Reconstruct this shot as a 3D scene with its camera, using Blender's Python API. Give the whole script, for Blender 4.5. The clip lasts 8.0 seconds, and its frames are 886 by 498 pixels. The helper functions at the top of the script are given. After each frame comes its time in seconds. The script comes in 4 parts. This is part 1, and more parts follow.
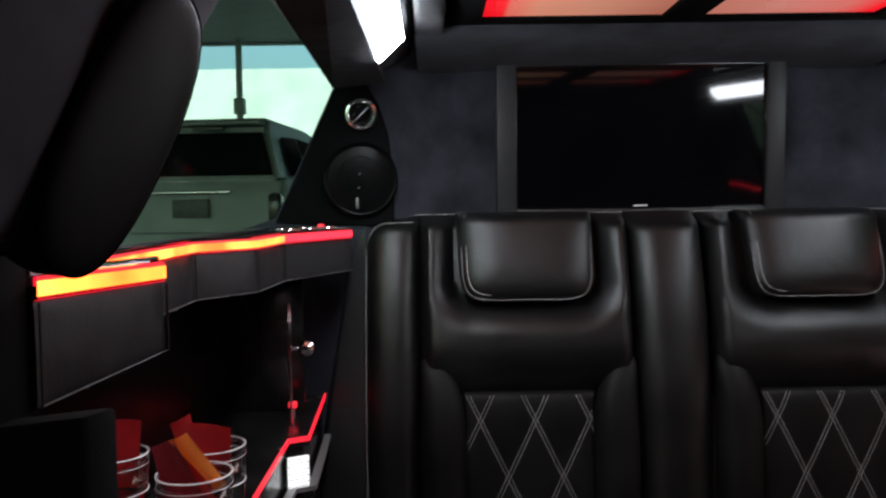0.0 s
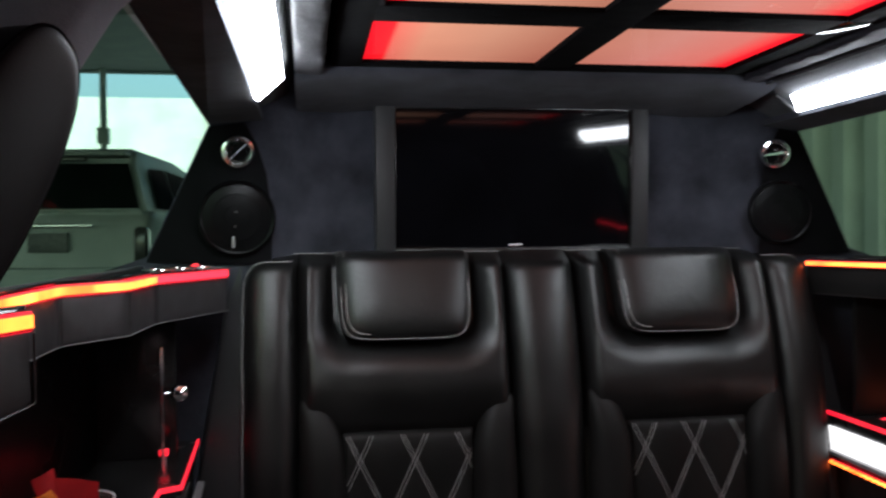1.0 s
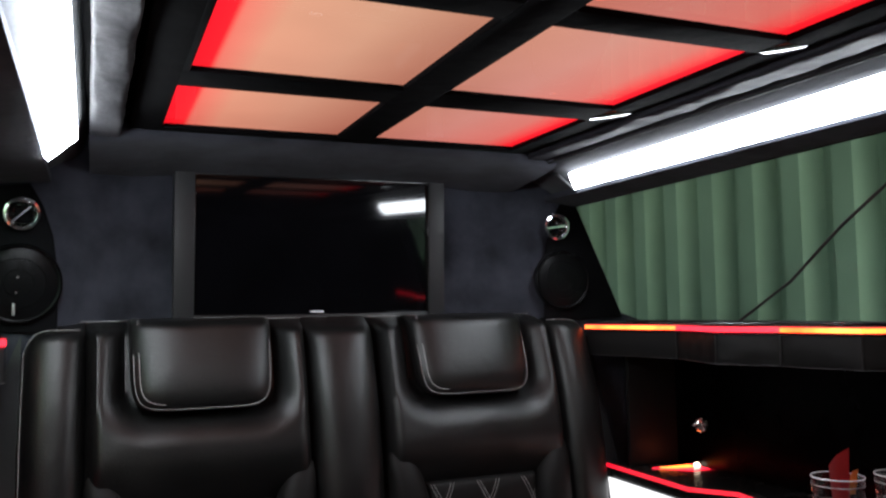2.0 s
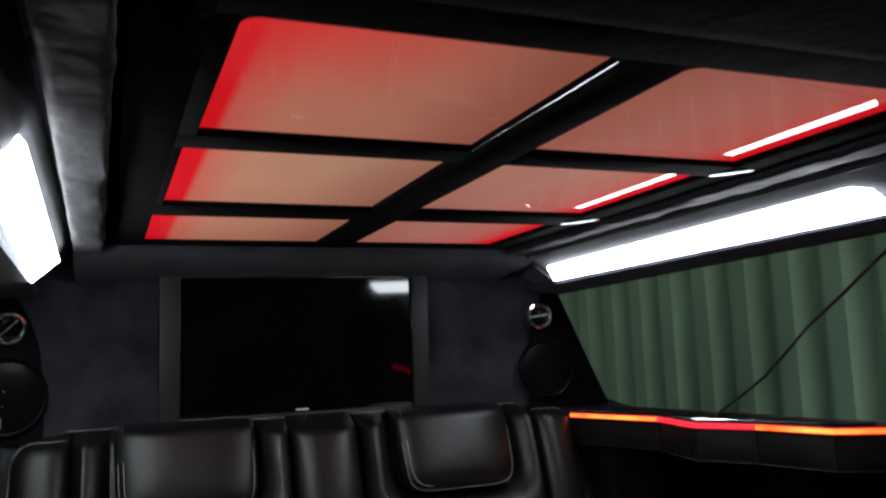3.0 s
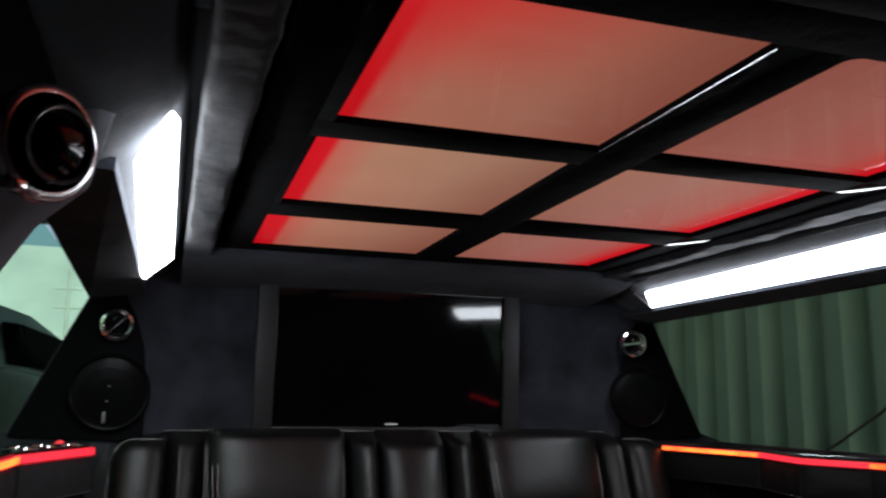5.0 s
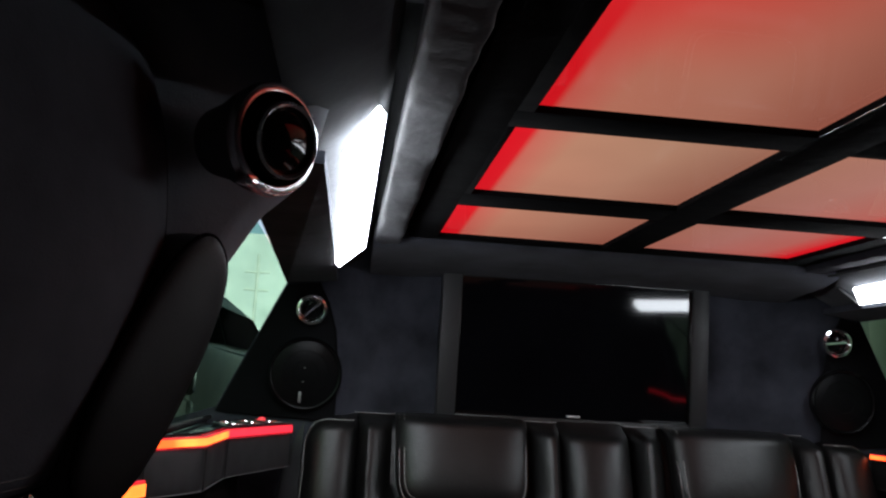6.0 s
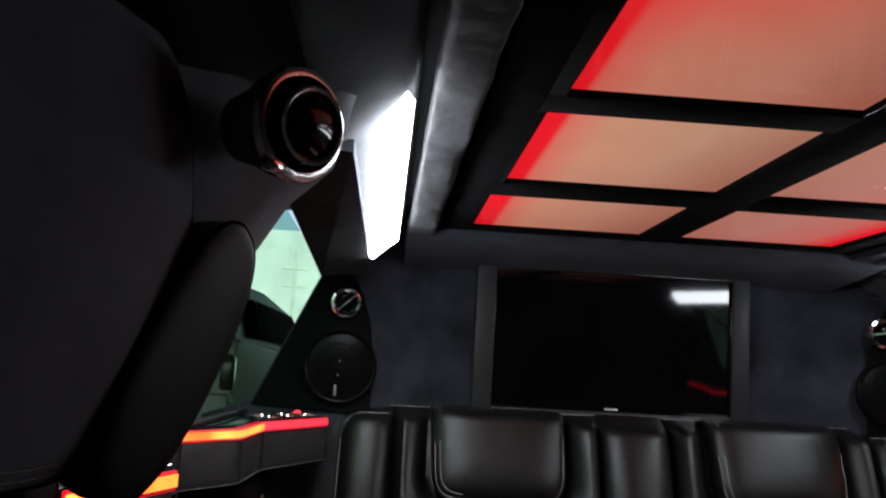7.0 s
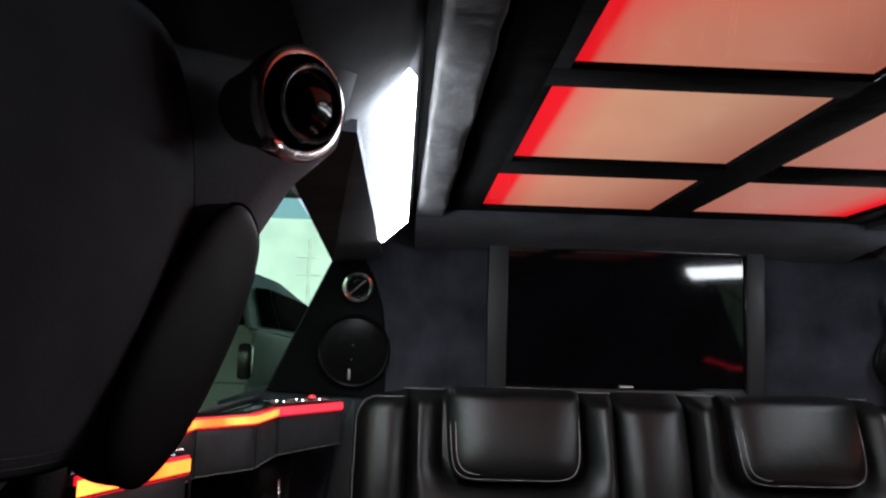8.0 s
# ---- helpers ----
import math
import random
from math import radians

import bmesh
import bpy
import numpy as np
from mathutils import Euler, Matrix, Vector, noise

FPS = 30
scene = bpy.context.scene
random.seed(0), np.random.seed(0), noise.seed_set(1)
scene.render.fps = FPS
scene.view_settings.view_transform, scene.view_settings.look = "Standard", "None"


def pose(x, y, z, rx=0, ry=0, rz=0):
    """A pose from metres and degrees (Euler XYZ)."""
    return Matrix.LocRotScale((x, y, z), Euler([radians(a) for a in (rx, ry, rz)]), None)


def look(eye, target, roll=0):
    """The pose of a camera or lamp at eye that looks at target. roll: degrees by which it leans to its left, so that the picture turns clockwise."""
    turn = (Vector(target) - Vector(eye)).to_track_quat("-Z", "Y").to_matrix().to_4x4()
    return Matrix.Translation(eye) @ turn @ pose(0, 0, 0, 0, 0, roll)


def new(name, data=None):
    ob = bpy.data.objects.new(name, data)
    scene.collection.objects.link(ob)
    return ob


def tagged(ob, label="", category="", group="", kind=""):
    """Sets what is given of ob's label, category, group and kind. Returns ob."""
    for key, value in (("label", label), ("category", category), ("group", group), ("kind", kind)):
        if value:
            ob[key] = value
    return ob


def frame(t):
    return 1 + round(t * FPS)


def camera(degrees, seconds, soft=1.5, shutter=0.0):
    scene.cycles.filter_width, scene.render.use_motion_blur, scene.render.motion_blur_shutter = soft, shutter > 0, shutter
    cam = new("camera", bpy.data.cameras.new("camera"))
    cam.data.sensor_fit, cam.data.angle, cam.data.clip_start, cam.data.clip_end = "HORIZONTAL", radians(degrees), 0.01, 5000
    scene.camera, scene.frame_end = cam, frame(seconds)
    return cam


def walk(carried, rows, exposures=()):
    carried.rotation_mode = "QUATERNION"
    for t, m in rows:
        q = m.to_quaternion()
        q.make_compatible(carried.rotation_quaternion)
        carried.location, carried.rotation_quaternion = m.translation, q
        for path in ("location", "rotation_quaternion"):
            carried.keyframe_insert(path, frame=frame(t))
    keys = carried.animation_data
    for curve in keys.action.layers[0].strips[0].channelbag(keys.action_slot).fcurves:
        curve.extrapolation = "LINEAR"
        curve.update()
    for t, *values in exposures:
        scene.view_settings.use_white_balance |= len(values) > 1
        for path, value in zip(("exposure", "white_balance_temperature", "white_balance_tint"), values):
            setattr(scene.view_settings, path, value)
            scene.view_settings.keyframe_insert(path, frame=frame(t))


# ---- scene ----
cam = camera(56.0, 8.0, soft=2.2, shutter=0.45)
PATH = [
    (0, (-0.462, -1.905, 0.956), (-0.45, 0.093, 0.852), -0.8),
    (0.5, (-0.461, -1.919, 0.968), (-0.323, 0.075, 0.908), -0.5),
    (1, (-0.472, -1.911, 0.967), (-0.16, 0.066, 0.941), -0.6),
    (1.5, (-0.488, -1.912, 0.946), (0.141, -0.015, 1.013), -0.7),
    (1.7, (-0.488, -1.929, 0.944), (0.259, -0.077, 1.049), -0.0),
    (2.8, (-0.461, -1.991, 1.023), (0.309, -0.161, 1.266), -2.3),
    (3, (-0.444, -2.015, 1.053), (0.309, -0.181, 1.316), -2.4),
    (3.5, (-0.438, -2.026, 1.068), (0.339, -0.213, 1.4), -2.9),
    (4, (-0.439, -2.022, 1.056), (0.326, -0.209, 1.411), -3.1),
    (4.2, (-0.449, -2.016, 1.042), (0.295, -0.194, 1.397), -2.4),
    (5.3, (-0.516, -1.964, 1.001), (-0.035, -0.054, 1.349), 2.0),
    (5.5, (-0.524, -1.957, 1.008), (-0.157, -0.018, 1.337), 2.3),
    (6, (-0.53, -1.961, 1.01), (-0.329, 0.004, 1.328), 3.3),
    (6.5, (-0.525, -1.95, 1.007), (-0.38, 0.021, 1.318), 3.3),
    (7, (-0.523, -1.947, 1.005), (-0.408, 0.026, 1.307), 3.1),
    (7.5, (-0.52, -1.946, 1.007), (-0.427, 0.032, 1.291), 2.5),
    (8, (-0.516, -1.94, 1.0), (-0.431, 0.041, 1.264), 1.6),
]
walk(cam, [(t, look(eye, target, roll)) for t, eye, target, roll in PATH],
     exposures=[(0, 1.4), (1.0, 1.6), (1.7, 1.65), (2.8, 0.82), (3.5, 0.60), (4.2, 0.60), (5.3, 0.54), (6.0, 0.80), (7.0, 1.0), (8.0, 1.16)])

# ---- daylight outside ----
world = bpy.data.worlds.new("world")
scene.world = world
world.use_nodes = True
sky = world.node_tree.nodes.new("ShaderNodeTexSky")
sky.sky_type, sky.sun_disc = "NISHITA", False
sky.dust_density, sky.air_density, sky.ozone_density = 6.0, 1.0, 0.3
sky.sun_elevation, sky.sun_rotation = radians(48), radians(200)
world.node_tree.links.new(sky.outputs[0], world.node_tree.nodes["Background"].inputs[0])
world.node_tree.nodes["Background"].inputs[1].default_value = 0.15
sun = new("sun", bpy.data.lights.new("sun", "SUN"))
sun.data.energy, sun.data.angle, sun.data.color = 5.0, radians(0.6), (1.0, 0.97, 0.93)
sun.matrix_world = look((3, -6, 8), (0, 0, 0))


# ---- materials ----
def material(name):
    m = bpy.data.materials.new(name)
    m.use_nodes = True
    return m, m.node_tree.nodes, m.node_tree.links, m.node_tree.nodes["Principled BSDF"]


def surface(name, c1, c2, rough=(0.5, 0.7), scale=6.0, grain=300.0, bump=0.15, metal=0.0, sheen=0.0, cells=False, spec=0.5, dist=0.001, coarse=0.0):
    """A surface with stains at a coarse scale and relief at a fine one."""
    m, n, l, p = material(name)
    tc = n.new("ShaderNodeTexCoord")
    big = n.new("ShaderNodeTexNoise")
    big.inputs["Scale"].default_value, big.inputs["Detail"].default_value = scale, 6
    fine = n.new("ShaderNodeTexVoronoi" if cells else "ShaderNodeTexNoise")
    fine.inputs["Scale"].default_value = grain
    ramp = n.new("ShaderNodeMix")
    ramp.data_type = "RGBA"
    ramp.inputs["A"].default_value, ramp.inputs["B"].default_value = (*c1, 1), (*c2, 1)
    r = n.new("ShaderNodeMapRange")
    r.inputs["From Min"].default_value, r.inputs["From Max"].default_value = 0.3, 0.7
    r.inputs["To Min"].default_value, r.inputs["To Max"].default_value = rough
    b = n.new("ShaderNodeBump")
    b.inputs["Strength"].default_value, b.inputs["Distance"].default_value = bump, dist
    l.new(tc.outputs["Object"], big.inputs["Vector"])
    l.new(tc.outputs["Object"], fine.inputs["Vector"])
    spread = n.new("ShaderNodeMapRange")
    spread.inputs["From Min"].default_value, spread.inputs["From Max"].default_value = 0.33, 0.67
    l.new(big.outputs[0], spread.inputs["Value"])
    l.new(spread.outputs[0], ramp.inputs["Factor"])
    l.new(big.outputs[0], r.inputs["Value"])
    l.new(fine.outputs[0], b.inputs["Height"])
    l.new(ramp.outputs["Result"], p.inputs["Base Color"])
    l.new(r.outputs[0], p.inputs["Roughness"])
    l.new(b.outputs[0], p.inputs["Normal"])
    if coarse:
        wide = n.new("ShaderNodeTexNoise")
        wide.inputs["Scale"].default_value, wide.inputs["Detail"].default_value = scale * 3, 3
        c = n.new("ShaderNodeBump")
        c.inputs["Strength"].default_value, c.inputs["Distance"].default_value = coarse, 0.01
        l.new(tc.outputs["Object"], wide.inputs["Vector"])
        l.new(wide.outputs[0], c.inputs["Height"])
        l.new(c.outputs[0], b.inputs["Normal"])
    p.inputs["Metallic"].default_value = metal
    p.inputs["Sheen Weight"].default_value = sheen
    p.inputs["Specular IOR Level"].default_value = spec
    return m


def glowing(name, colour, strength, gloss=0.3):
    m, n, l, p = material(name)
    p.inputs["Base Color"].default_value = (0.08, 0.08, 0.08, 1)
    p.inputs["Roughness"].default_value = gloss
    p.inputs["Emission Color"].default_value = (*colour, 1)
    p.inputs["Emission Strength"].default_value = strength
    return m


def clear(name, tint, rough=0.02, weight=0.015):
    """Thin tinted pane: straight-through light with a weak mirror on top."""
    m, n, l, p = material(name)
    t, g, mix = n.new("ShaderNodeBsdfTransparent"), n.new("ShaderNodeBsdfGlossy"), n.new("ShaderNodeMixShader")
    t.inputs[0].default_value, g.inputs[1].default_value = (*tint, 1), rough
    mix.inputs[0].default_value = weight
    l.new(t.outputs[0], mix.inputs[1])
    l.new(g.outputs[0], mix.inputs[2])
    l.new(mix.outputs[0], n["Material Output"].inputs[0])
    return m


LEATHER = surface("black_leather", (0.004, 0.0041, 0.0042), (0.0065, 0.0065, 0.0066), (0.34, 0.46), 7, 420, 0.26, cells=True, spec=0.44, coarse=0.14)
LEATHER_SOFT = surface("black_leather_quilted", (0.0046, 0.0045, 0.0045), (0.0085, 0.0082, 0.0080), (0.45, 0.60), 9, 500, 0.3, cells=True, spec=0.16)
PAD = surface("soft_charcoal_leather", (0.002, 0.0021, 0.0025), (0.005, 0.005, 0.0057), (0.5, 0.65), 9, 520, 0.08, cells=True, spec=0.12)
# lighter copy of PAD, so the oval pad's side band looks lit
BAND_LIT = surface("black_leather_band_lit", (0.004, 0.004, 0.0045), (0.009, 0.009, 0.010), (0.35, 0.5), 9, 520, 0.1, cells=True, spec=0.3)
# suede tone raised to stand in for light that misses the near side
LIFTED_SUEDE = surface("lightened_suede", (0.042, 0.044, 0.053), (0.082, 0.0855, 0.099), (0.8, 0.95), 9, 620, 0.35, spec=0.2, coarse=0.15)
VINYL = surface("charcoal_vinyl", (0.015, 0.0148, 0.0155), (0.024, 0.0232, 0.0245), (0.42, 0.55), 8, 420, 0.12, cells=True, spec=0.4, coarse=0.12)
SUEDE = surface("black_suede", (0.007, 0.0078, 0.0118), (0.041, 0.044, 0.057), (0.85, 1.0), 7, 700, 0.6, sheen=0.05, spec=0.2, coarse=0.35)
ROLL = surface("grey_vinyl_roll", (0.017, 0.017, 0.0185), (0.044, 0.044, 0.047), (0.55, 0.8), 16, 45, 0.45, spec=0.3, dist=0.005)
ROLL_DARK = surface("charcoal_vinyl_roll", (0.012, 0.0115, 0.015), (0.020, 0.019, 0.024), (0.6, 0.8), 16, 60, 0.3, spec=0.15, dist=0.003)
HEADLINER = surface("black_velour_headliner", (0.0008, 0.0008, 0.001), (0.0018, 0.0018, 0.0022), (0.9, 1.0), 6, 500, 0.6, spec=0.05, coarse=0.5)
QUARTER = surface("black_quarter_velour", (0.002, 0.002, 0.0024), (0.005, 0.005, 0.006), (0.9, 1.0), 7, 600, 0.5, spec=0.08)
SIDE_SUEDE = surface("charcoal_side_suede", (0.015, 0.016, 0.0198), (0.034, 0.0357, 0.043), (0.85, 1.0), 6, 640, 0.5, sheen=0.05, spec=0.2, coarse=0.3)
# still lighter copy, so the hardly lit pillar wing reads as lit
LIFTED_WING = surface("lightened_wing_suede", (0.16, 0.168, 0.195), (0.25, 0.262, 0.295), (0.85, 1.0), 6, 640, 0.5, sheen=0.1, spec=0.2, coarse=0.3)
FELT = surface("black_velour_panel", (0.003, 0.003, 0.0035), (0.006, 0.006, 0.007), (0.85, 1.0), 7, 600, 0.5, spec=0.15)
STITCH = surface("grey_thread", (0.26, 0.26, 0.255), (0.38, 0.375, 0.37), (0.7, 0.8), 60, 900, 0.3)
PIPING = surface("dull_grey_piping", (0.07, 0.07, 0.07), (0.11, 0.11, 0.11), (0.6, 0.75), 60, 900, 0.3)
FRAME = surface("gloss_black_panel_frame", (0.003, 0.003, 0.003), (0.006, 0.006, 0.006), (0.07, 0.13), 14, 260, 0.0, spec=0.3)
GRILLE = surface("black_speaker_grille", (0.003, 0.003, 0.0033), (0.005, 0.005, 0.0055), (0.22, 0.32), 4, 900, 0.2, spec=0.07)
GLOSS = surface("gloss_black_frame", (0.006, 0.006, 0.006), (0.012, 0.012, 0.012), (0.15, 0.3), 12, 200, 0.03, spec=0.5)
PLASTIC = surface("black_plastic", (0.012, 0.012, 0.013), (0.02, 0.02, 0.021), (0.4, 0.5), 20, 900, 0.2)
BEZEL = surface("grey_tv_surround", (0.006, 0.0062, 0.0074), (0.011, 0.0112, 0.0128), (0.5, 0.65), 20, 600, 0.2)
RAIL = surface("brushed_grey_rail", (0.20, 0.20, 0.20), (0.28, 0.28, 0.28), (0.4, 0.5), 30, 300, 0.1, metal=0.4)
SCREEN = surface("dark_screen", (0.0015, 0.0015, 0.002), (0.003, 0.003, 0.004), (0.045, 0.06), 4, 30, 0.0, spec=0.6)
CHROME = surface("chrome", (0.80, 0.80, 0.81), (0.90, 0.90, 0.91), (0.08, 0.17), 30, 200, 0.02, metal=1.0)
SATIN_CHROME = surface("satin_chrome", (0.70, 0.70, 0.71), (0.84, 0.84, 0.85), (0.18, 0.28), 30, 200, 0.02, metal=1.0)
CARPET = surface("black_carpet", (0.012, 0.012, 0.012), (0.03, 0.03, 0.03), (0.9, 1.0), 12, 900, 0.8, sheen=0.2)
LOGO = surface("pale_badge_print", (0.62, 0.63, 0.65), (0.78, 0.79, 0.80), (0.3, 0.45), 30, 300, 0.02)
MIRROR = surface("smoked_mirror", (0.010, 0.010, 0.011), (0.016, 0.016, 0.017), (0.22, 0.35), 5, 60, 0.0, metal=1.0)
RED_CLOTH = surface("red_cloth", (0.45, 0.012, 0.018), (0.6, 0.02, 0.025), (0.8, 0.95), 25, 900, 0.4, sheen=0.2)
ORANGE_CLOTH = surface("orange_cloth", (0.75, 0.22, 0.03), (0.85, 0.3, 0.05), (0.8, 0.95), 25, 900, 0.4)
WHITE_LED = glowing("white_led_diffuser", (0.87, 0.93, 1.0), 16.0)
SOFT_LED = glowing("white_led_diffuser_dim", (0.87, 0.93, 1.0), 11.0)
SPOT_LED = glowing("warm_white_spot", (1.0, 0.75, 0.55), 2.2)
COUNTER_LED = glowing("counter_light_diffuser", (0.97, 0.97, 1.0), 0.55)


def led_band(name, dim, bright, strength, reach):
    """An LED band whose diodes show as uneven brighter stretches."""
    m = glowing(name, dim, strength)
    n, l, p = m.node_tree.nodes, m.node_tree.links, m.node_tree.nodes["Principled BSDF"]
    tc, spots, r, mix = n.new("ShaderNodeTexCoord"), n.new("ShaderNodeTexNoise"), n.new("ShaderNodeMapRange"), n.new("ShaderNodeMix")
    spots.inputs["Scale"].default_value, spots.inputs["Detail"].default_value = 11.0, 3
    r.inputs["From Min"].default_value, r.inputs["From Max"].default_value = reach
    mix.data_type = "RGBA"
    mix.inputs["A"].default_value, mix.inputs["B"].default_value = (*dim, 1), (*bright, 1)
    l.new(tc.outputs["Object"], spots.inputs["Vector"])
    l.new(spots.outputs[0], r.inputs["Value"])
    l.new(r.outputs[0], mix.inputs["Factor"])
    l.new(mix.outputs["Result"], p.inputs["Emission Color"])
    return m


YELLOW_LED = led_band("amber_led_band", (1.0, 0.070, 0.004), (1.0, 0.26, 0.035), 2.0, (0.36, 0.66))
# hidden fill light for the glassware, not a known lamp
UNDER_FILL = glowing("pale_pink_fill_strip", (1.0, 0.80, 0.82), 40.0)
ORANGE_LED = led_band("orange_led_band", (1.0, 0.030, 0.006), (1.0, 0.17, 0.02), 2.4, (0.40, 0.62))
RED_LED = glowing("crimson_led_band", (1.0, 0.012, 0.035), 1.0)
DEEP_RED_LED = glowing("red_led_edge", (1.0, 0.006, 0.026), 0.55)
TINT = clear("green_tinted_glass", (0.59, 0.765, 0.70), weight=0.008)
GLASS = clear("drinking_glass", (0.93, 0.94, 0.94), 0.06, 0.10)
gn, gl = GLASS.node_tree.nodes, GLASS.node_tree.links
g_edge = gn.new("ShaderNodeLayerWeight")
g_edge.inputs["Blend"].default_value = 0.35
gl.new(g_edge.outputs["Facing"], gn["Mix Shader"].inputs[0])
CAR_PAINT = surface("silver_car_paint", (0.33, 0.355, 0.34), (0.42, 0.44, 0.425), (0.35, 0.5), 3, 300, 0.03, spec=0.1)
CAR_GLASS = surface("dark_car_glass", (0.006, 0.008, 0.008), (0.010, 0.013, 0.012), (0.10, 0.18), 3, 100, 0.0, spec=0.0)
RUBBER = surface("tyre_rubber", (0.012, 0.012, 0.012), (0.025, 0.025, 0.025), (0.8, 0.95), 20, 200, 0.4)
LAMP_RED = surface("tail_lamp_plastic", (0.03, 0.028, 0.027), (0.05, 0.046, 0.044), (0.1, 0.2), 20, 200, 0.0)
PLATE = surface("plate_blank", (0.05, 0.05, 0.05), (0.1, 0.1, 0.1), (0.4, 0.5), 30, 100, 0.1)
ASPHALT = surface("asphalt", (0.04, 0.04, 0.04), (0.075, 0.073, 0.07), (0.85, 1.0), 0.8, 90, 0.6, dist=0.01)
STEEL = surface("corrugated_steel", (0.40, 0.43, 0.37), (0.62, 0.65, 0.57), (0.5, 0.75), 1.6, 40, 0.15)
STEEL_DARK = surface("painted_steel", (0.20, 0.22, 0.21), (0.30, 0.32, 0.30), (0.5, 0.7), 3, 60, 0.2)
SKY_STAND_IN = surface("pale_sky_stand_in", (0.36, 0.365, 0.36), (0.46, 0.465, 0.455), (0.8, 0.95), 0.8, 40, 0.4, dist=0.01)
WOOD_POLE = surface("weathered_pole_wood", (0.36, 0.35, 0.32), (0.48, 0.46, 0.43), (0.8, 0.95), 3, 60, 0.6)

# backlit ceiling diffuser: peach in the middle, the outer edge's red glow painted into its emission
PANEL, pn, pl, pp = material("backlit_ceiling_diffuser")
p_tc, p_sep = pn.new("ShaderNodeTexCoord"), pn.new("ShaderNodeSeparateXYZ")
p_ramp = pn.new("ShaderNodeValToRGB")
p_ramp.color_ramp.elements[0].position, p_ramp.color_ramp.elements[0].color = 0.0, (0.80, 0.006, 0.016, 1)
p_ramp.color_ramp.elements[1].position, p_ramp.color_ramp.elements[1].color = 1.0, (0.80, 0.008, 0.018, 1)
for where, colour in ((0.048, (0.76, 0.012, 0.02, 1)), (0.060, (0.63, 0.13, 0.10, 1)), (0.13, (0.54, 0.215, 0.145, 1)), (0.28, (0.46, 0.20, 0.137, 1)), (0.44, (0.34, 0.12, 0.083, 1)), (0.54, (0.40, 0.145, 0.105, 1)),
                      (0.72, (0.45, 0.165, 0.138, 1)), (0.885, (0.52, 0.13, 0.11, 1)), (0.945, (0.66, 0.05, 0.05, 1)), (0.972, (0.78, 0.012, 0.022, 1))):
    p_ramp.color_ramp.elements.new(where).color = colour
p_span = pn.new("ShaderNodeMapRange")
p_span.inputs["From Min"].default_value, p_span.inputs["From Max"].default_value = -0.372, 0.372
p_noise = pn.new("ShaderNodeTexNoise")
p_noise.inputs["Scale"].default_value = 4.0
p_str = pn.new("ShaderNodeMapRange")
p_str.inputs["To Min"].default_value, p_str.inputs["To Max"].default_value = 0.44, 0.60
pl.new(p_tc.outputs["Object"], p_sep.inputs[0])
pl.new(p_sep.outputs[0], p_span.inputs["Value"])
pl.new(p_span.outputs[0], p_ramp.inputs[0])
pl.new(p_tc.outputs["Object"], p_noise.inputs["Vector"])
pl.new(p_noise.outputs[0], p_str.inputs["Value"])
# brightness and tint of each row are painted into the emission as well
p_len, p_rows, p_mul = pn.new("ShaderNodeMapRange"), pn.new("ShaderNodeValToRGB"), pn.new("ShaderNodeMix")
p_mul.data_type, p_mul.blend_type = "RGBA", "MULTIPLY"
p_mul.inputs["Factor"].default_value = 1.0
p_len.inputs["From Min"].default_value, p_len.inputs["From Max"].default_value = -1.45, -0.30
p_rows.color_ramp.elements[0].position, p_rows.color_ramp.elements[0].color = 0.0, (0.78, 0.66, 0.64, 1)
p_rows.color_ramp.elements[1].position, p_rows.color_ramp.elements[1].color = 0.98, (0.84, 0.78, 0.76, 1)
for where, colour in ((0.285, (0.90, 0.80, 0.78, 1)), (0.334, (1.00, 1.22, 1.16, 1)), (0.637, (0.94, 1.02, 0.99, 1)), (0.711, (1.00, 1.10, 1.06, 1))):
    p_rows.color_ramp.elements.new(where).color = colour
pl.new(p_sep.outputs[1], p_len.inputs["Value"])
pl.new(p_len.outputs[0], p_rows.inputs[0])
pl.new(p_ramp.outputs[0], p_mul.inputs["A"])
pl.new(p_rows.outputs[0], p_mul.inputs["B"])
# red glow painted along the front edge too, strongest at the outer corner
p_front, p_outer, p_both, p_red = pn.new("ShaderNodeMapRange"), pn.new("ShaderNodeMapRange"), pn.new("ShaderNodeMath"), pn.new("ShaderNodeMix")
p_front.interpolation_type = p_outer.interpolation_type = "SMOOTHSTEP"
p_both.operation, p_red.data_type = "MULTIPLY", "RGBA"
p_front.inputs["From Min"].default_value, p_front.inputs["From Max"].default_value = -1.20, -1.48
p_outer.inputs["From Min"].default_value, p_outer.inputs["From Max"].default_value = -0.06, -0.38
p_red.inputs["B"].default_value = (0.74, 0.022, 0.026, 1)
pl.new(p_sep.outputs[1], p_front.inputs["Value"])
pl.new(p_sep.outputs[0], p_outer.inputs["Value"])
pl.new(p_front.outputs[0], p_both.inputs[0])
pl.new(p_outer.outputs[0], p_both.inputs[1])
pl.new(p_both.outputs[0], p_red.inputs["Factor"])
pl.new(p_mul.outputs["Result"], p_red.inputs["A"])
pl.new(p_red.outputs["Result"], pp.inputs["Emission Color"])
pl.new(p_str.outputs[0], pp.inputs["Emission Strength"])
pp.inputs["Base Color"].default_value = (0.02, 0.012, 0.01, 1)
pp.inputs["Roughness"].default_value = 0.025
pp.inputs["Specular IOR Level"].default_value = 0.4


